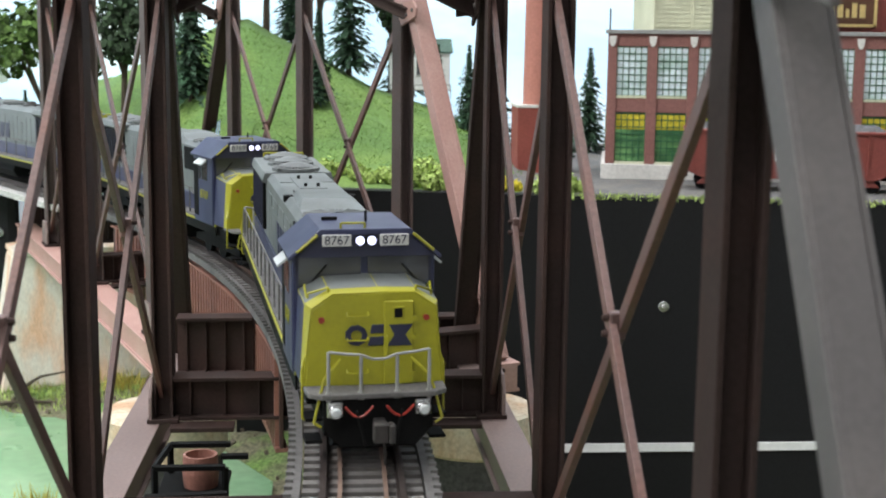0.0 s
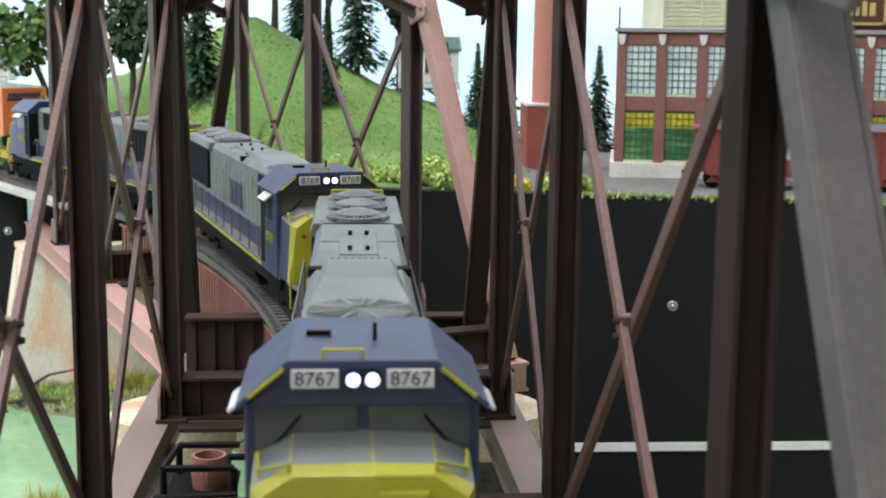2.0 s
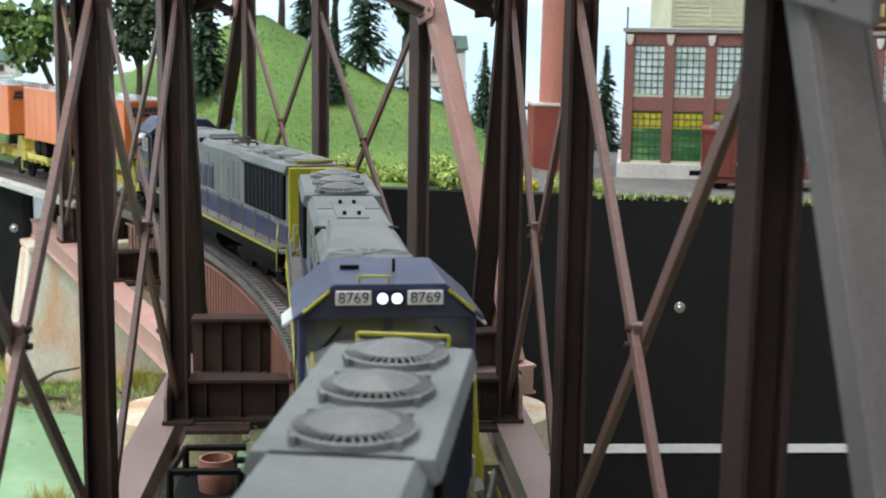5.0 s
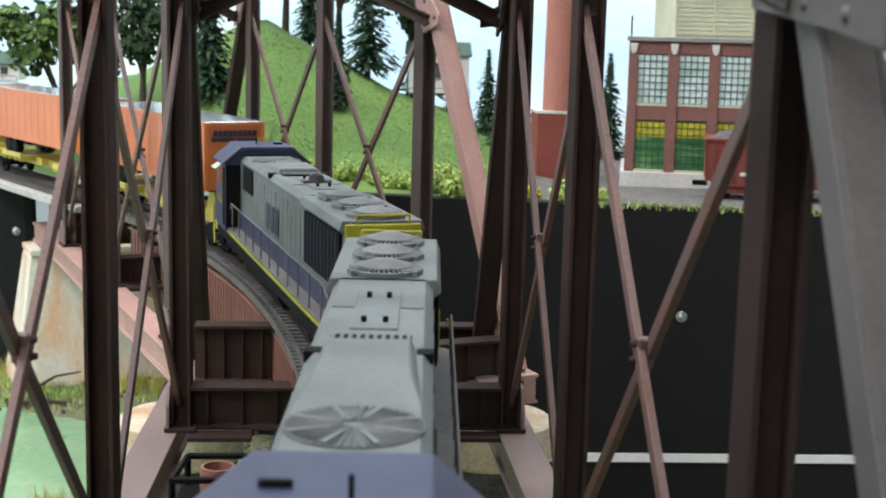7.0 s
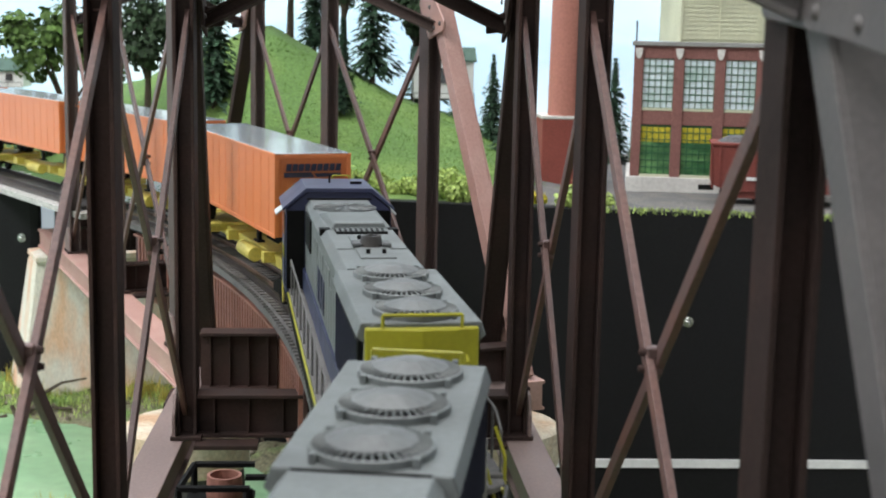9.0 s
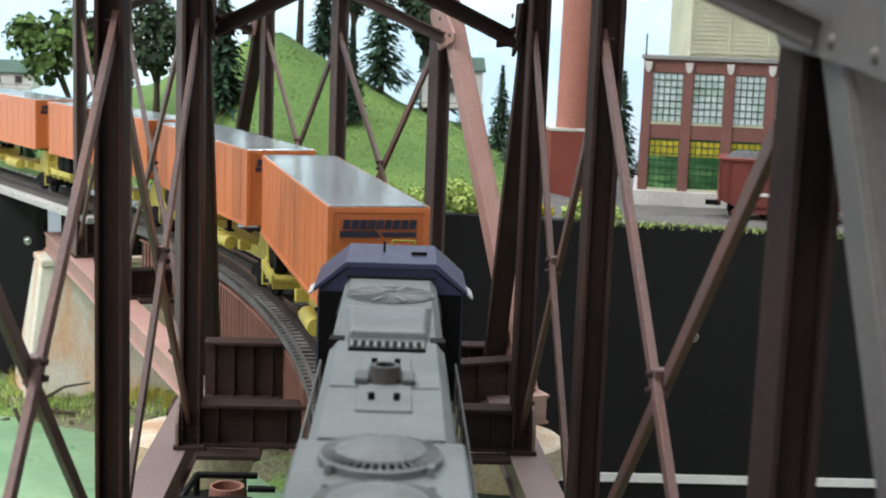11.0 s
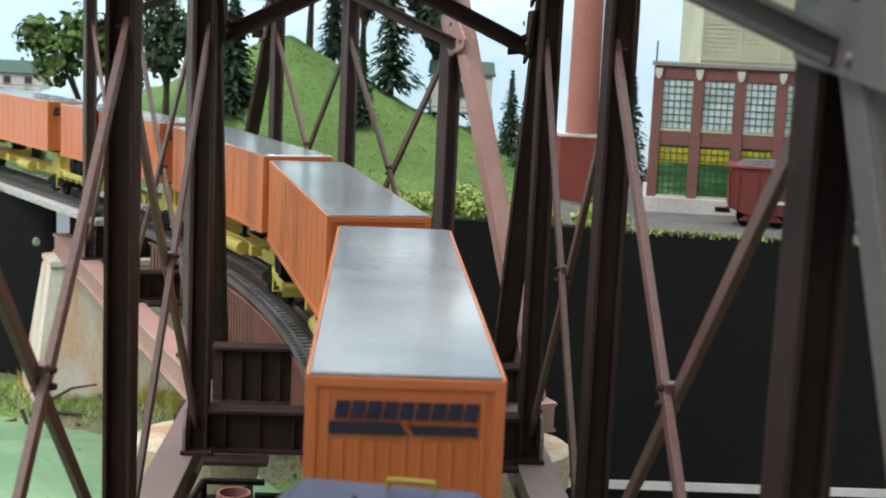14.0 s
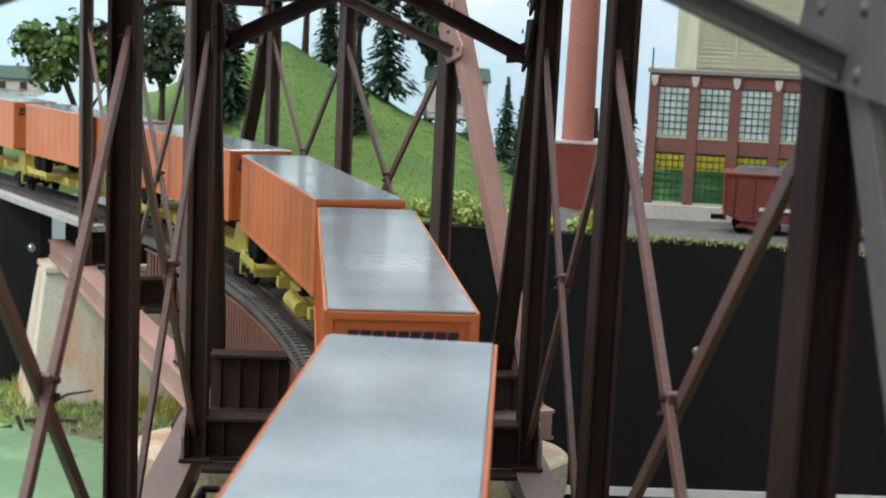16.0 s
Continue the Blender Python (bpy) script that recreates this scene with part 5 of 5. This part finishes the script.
pines = [conifer(100, 24, 1), conifer(72, 18, 2), conifer(58, 13, 3)]
SPOTS = [(0, 27, 1085, 1.25), (1, -88, 1000, 1.5), (2, 4, 960, 1.15), (1, 115, 1010, 0.9), (2, 140, 1060, 1.5), (1, 214, 1050, 1.15), (2, -232, 1120, 0.85), (2, -252, 1110, 0.75), (1, -290, 1110, 0.9),
         (0, 75, 1120, 1.2), (2, 96, 1060, 0.9), (1, -120, 1130, 1.2), (2, 120, 960, 1.0), (1, -20, 1150, 1.2), (2, 250, 1080, 1.3), (2, 180, 1000, 1.1)]
used = set()
for v, x, y, k in SPOTS:
    m = mm(x, y, upper(x, y) - 1, 0, 0, x * 7)
    if v in used:
        ob = copy_thing(pines[v], m)
    else:
        ob = pines[v]
        ob.matrix_basis = m
        used.add(v)
    ob.scale = (k, k, k)

big_tree = leafy("broadleaf_tree", "tall dark broadleaf tree with a bare lower trunk", "broadleaf tree", 92, [(-14, 0, 74, 20), (12, 4, 82, 18), (0, -6, 62, 15), (-4, 8, 95, 18)], DARKLEAF, 5, 2.4, 420, "broadleaf trees on the hill")
big_tree.matrix_basis = mm(-143, 1045, upper(-143, 1045) - 1)
t2 = copy_thing(big_tree, mm(62, 1110, upper(62, 1110) - 1, 0, 0, 90))
t3 = copy_thing(big_tree, mm(5, 1120, upper(5, 1120) - 1, 0, 0, 200))
t4 = copy_thing(big_tree, mm(-40, 1140, upper(-40, 1140) - 1, 0, 0, 40))
light_tree = leafy("broadleaf_tree", "broadleaf tree with a sunlit olive green crown", "broadleaf tree", 82, [(-16, 0, 74, 20), (14, 3, 80, 20), (0, -5, 92, 18), (-30, 2, 88, 14), (26, 0, 66, 12)], LEAF, 8, 2.4, 420, "broadleaf trees on the hill")
light_tree.matrix_basis = mm(-208, 1070, upper(-208, 1070) - 1)
light_tree.scale = (1.25, 1.25, 1.15)
copy_thing(light_tree, mm(-62, 1110, upper(-62, 1110) - 1, 0, 0, 120))

bush = leafy("bush", "light green leafy bush at the edge of the wall", "bush", 16, [(0, 0, 6, 8), (9, 2, 4, 6.5), (-8, 3, 4, 6)], BUSH, 11, 1.3, 260, "bushes along the wall", False)
BUSHES = [(62, 800, 1.0), (80, 790, 1.2), (98, 792, 0.85), (45, 815, 0.9), (140, 775, 1.1), (28, 830, 0.8), (152, 782, 0.8), (10, 835, 0.9), (-12, 850, 0.8), (108, 812, 0.9), (70, 830, 1.1)]
for i, (x, y, k) in enumerate(BUSHES):
    m = mm(x, y, upper(x, y) - 1, 0, 0, i * 53)
    ob = bush if i == 0 else copy_thing(bush, m)
    ob.matrix_basis = m
    ob.scale = (k, k, k)
flower = leafy("flowering_bush", "yellow flowering clump at the edge of the wall", "bush", 10, [(0, 0, 4, 5.5), (7, 1, 3, 4)], FLOWER, 12, 1.1, 220, "yellow clumps", False)
flower.matrix_basis = mm(113, 782, upper(113, 782))


def tufts(name, label, spots, material, seed, h, n, category="grass"):
    rnd = random.Random(seed)
    bm = B()
    for x, y, z, r in spots:
        for _ in range(n):
            px, py = x + rnd.gauss(0, r), y + rnd.gauss(0, r)
            pz = z(px, py) if callable(z) else z
            a = rnd.uniform(0, 6.28)
            d = Vector((math.cos(a), math.sin(a), 0))
            s = Vector((-d.y, d.x, 0)) * 0.5
            hh = h * rnd.uniform(0.5, 1.3)
            base = Vector((px, py, pz - 0.5))
            bm.faces.new([bm.verts.new(v) for v in (base - s, base + s, base + d * hh * 0.4 + Vector((0, 0, hh)))])
    tagged(part(name, bm, material), label, category, kind="stuff")


tufts("straw_grass", "clumps of dry yellow grass on the bank", [(-190, 905, bed, 7), (-128, 900, bed, 7), (-140, 690, bed, 5), (-215, 940, bed, 6), (-105, 880, bed, 5)], STRAW, 21, 11, 170)
tufts("bank_grass", "short green grass tufts on the bank", [(-170 + 14 * i, 880 + 11 * ((i * 7) % 5), bed, 14) for i in range(-6, 9)], BUSH, 22, 5, 260)
tufts("hill_grass", "short grass blades over the hill", [(-130 + 17 * (i % 16), 870 + 26 * (i // 16), upper, 11) for i in range(128)], GRASSBLADE, 23, 1.3, 150)
tufts("edge_weeds", "green weeds along the top of the black wall", [(150 + 12 * i, wall_y(150 + 12 * i) + 5, upper, 5) for i in range(22)], BUSH, 24, 3.0, 60)

# stones on the bank and gravel under the bridge
rnd = random.Random(31)
bm = B()
for _ in range(900):
    x, y = rnd.uniform(-250, 110), rnd.uniform(560, 930)
    z = bed(x, y)
    if z < -113 and x < -20:
        continue
    r = rnd.uniform(0.5, 2.0)
    m = Matrix.Translation((x, y, z)) @ Euler((rnd.random() * 6, rnd.random() * 6, rnd.random() * 6)).to_matrix().to_4x4()
    box(bm, -r, r, -r * 0.7, r * 0.7, -r * 0.6, r * 0.6, m)
tagged(part("bank_stones", bm, GRAVEL), "scattered gravel and small stones on the bank", "stones", kind="stuff")
# driftwood on the bank
wood = thing("driftwood", "bare grey branches lying on the river bank", "driftwood", mm(-195, 868, bed(-195, 868) + 3))
for pts in ([(0, 0, 0), (8, 2, 12), (20, 4, 19), (36, 4, 22)], [(-6, 0, 2), (10, 0, 4), (30, -2, 3)], [(-14, 0, -2), (-30, -4, -6), (-50, -4, -4)], [(-10, -4, 6), (-4, -8, -6), (6, -8, -9)]):
    bm = B()
    for i, (a, b) in enumerate(zip(pts, pts[1:])):
        rod(bm, a, b, 1.5 - 0.3 * i, 7, 1.2 - 0.3 * i)
    part("branch", bm, BARK, wood)

# barrel platform beside the track
barrel = thing("barrel_platform", "black bracket platform holding a rusty open barrel", "barrel platform", mm(-27, 386, 0))
bm = B()
box(bm, -12, 8, -28, 18, -3.0, -1.6)
part("platform", bm, CHASSIS, barrel, "", 0.2)
for pts in ([(-10, 16, 7), (8, 16, 7)], [(-10, 16, 7), (-12, -6, 7), (8, -6, 7)], [(-10, 16, -2), (-10, 16, 7)], [(-12, -6, -2), (-12, -6, 7)], [(8, -6, -2), (8, -6, 7)], [(-12, -28, 6), (10, -26, 6)], [(6, 4, 7), (14, 4, 7)]):
    bm = B()
    handrail(bm, pts, 1.1)
    part("frame_bar", bm, CHASSIS, barrel)
bm = B()
n = 24
prof = [(5.0, -1.6), (5.4, 3), (5.0, 8), (4.2, 8), (4.2, 1)]
loft(bm, [[bm.verts.new((q * math.cos(2 * math.pi * i / n), 4 + q * math.sin(2 * math.pi * i / n), z)) for i in range(n)] for q, z in prof])
part("barrel", bm, GIRDER, barrel, "rusty open barrel")

# ---- repeated pieces of the track and girders ----
bm = B()
box(bm, -13.9, 13.9, -1.5, 1.5, RAILZ - 4.5, RAILZ - 2.3)
tie_mesh = mesh_of("tie", bm, TIE)
for i in range(150):
    s = -330 + i * 5.9
    x, y, a = line(s)
    ob = new("tie", tie_mesh)
    ob.matrix_basis = mm(x, y, 0, 0, 0, math.degrees(a))
    ob.parent = track
bm = B()
for i in range(110):
    s = 555 + i * 5.2
    x, y, a = line(s)
    box(bm, -15, 15, -1.25, 1.25, RAILZ - 4.7, RAILZ - 2.25, Matrix.Translation((x, y, 0)) @ Matrix.Rotation(a, 4, "Z"))
tagged(part("far_ties", bm, TIE, track), kind="stuff")
for off in (-17.0, 17.0):
    bm = B()
    box(bm, -0.9, 0.9, -0.7, 0.7, -0.6, 0.45)
    block = mesh_of("spacer_block", bm, DECK)
    for i in range(120):
        p = beside(-200 + i * 5.2, off, RAILZ - 1.3)
        ob = new("spacer_block", block)
        ob.matrix_basis = mm(p.x, p.y, p.z, 0, 0, math.degrees(line(-200 + i * 5.2)[2]))
        ob.parent = track
bm = B()
box(bm, -1.5, 0, -1.15, 1.15, -9.6, RAILZ - 8.4)
rib_mesh = mesh_of("rib", bm, GIRDER)
for i in range(62):
    s = 138 + i * 5.3
    p = beside(s, -15.1, 0)
    ob = new("rib", rib_mesh)
    ob.matrix_basis = mm(p.x, p.y, 0, 0, 0, math.degrees(line(s)[2]))
    ob.parent = girder
bm = B()
ribbon(bm, 540, 1150, -22, 22, RAILZ - 8, RAILZ - 4.4)
tagged(part("ballast_bed", bm, BALLAST), "pale grey ballast under the far track", "ballast", kind="structure")


def motions():
    for ob, s0, span, flip in LOCOS:
        walk(ob, [(t, on_track(s0 - run(t), span, flip)) for t in STEPS])
    for ob, s0, span, seat in TRAILERS + CARS:
        walk(ob, [(t, on_track(s0 - run(t), span) @ seat) for t in STEPS])


motions()
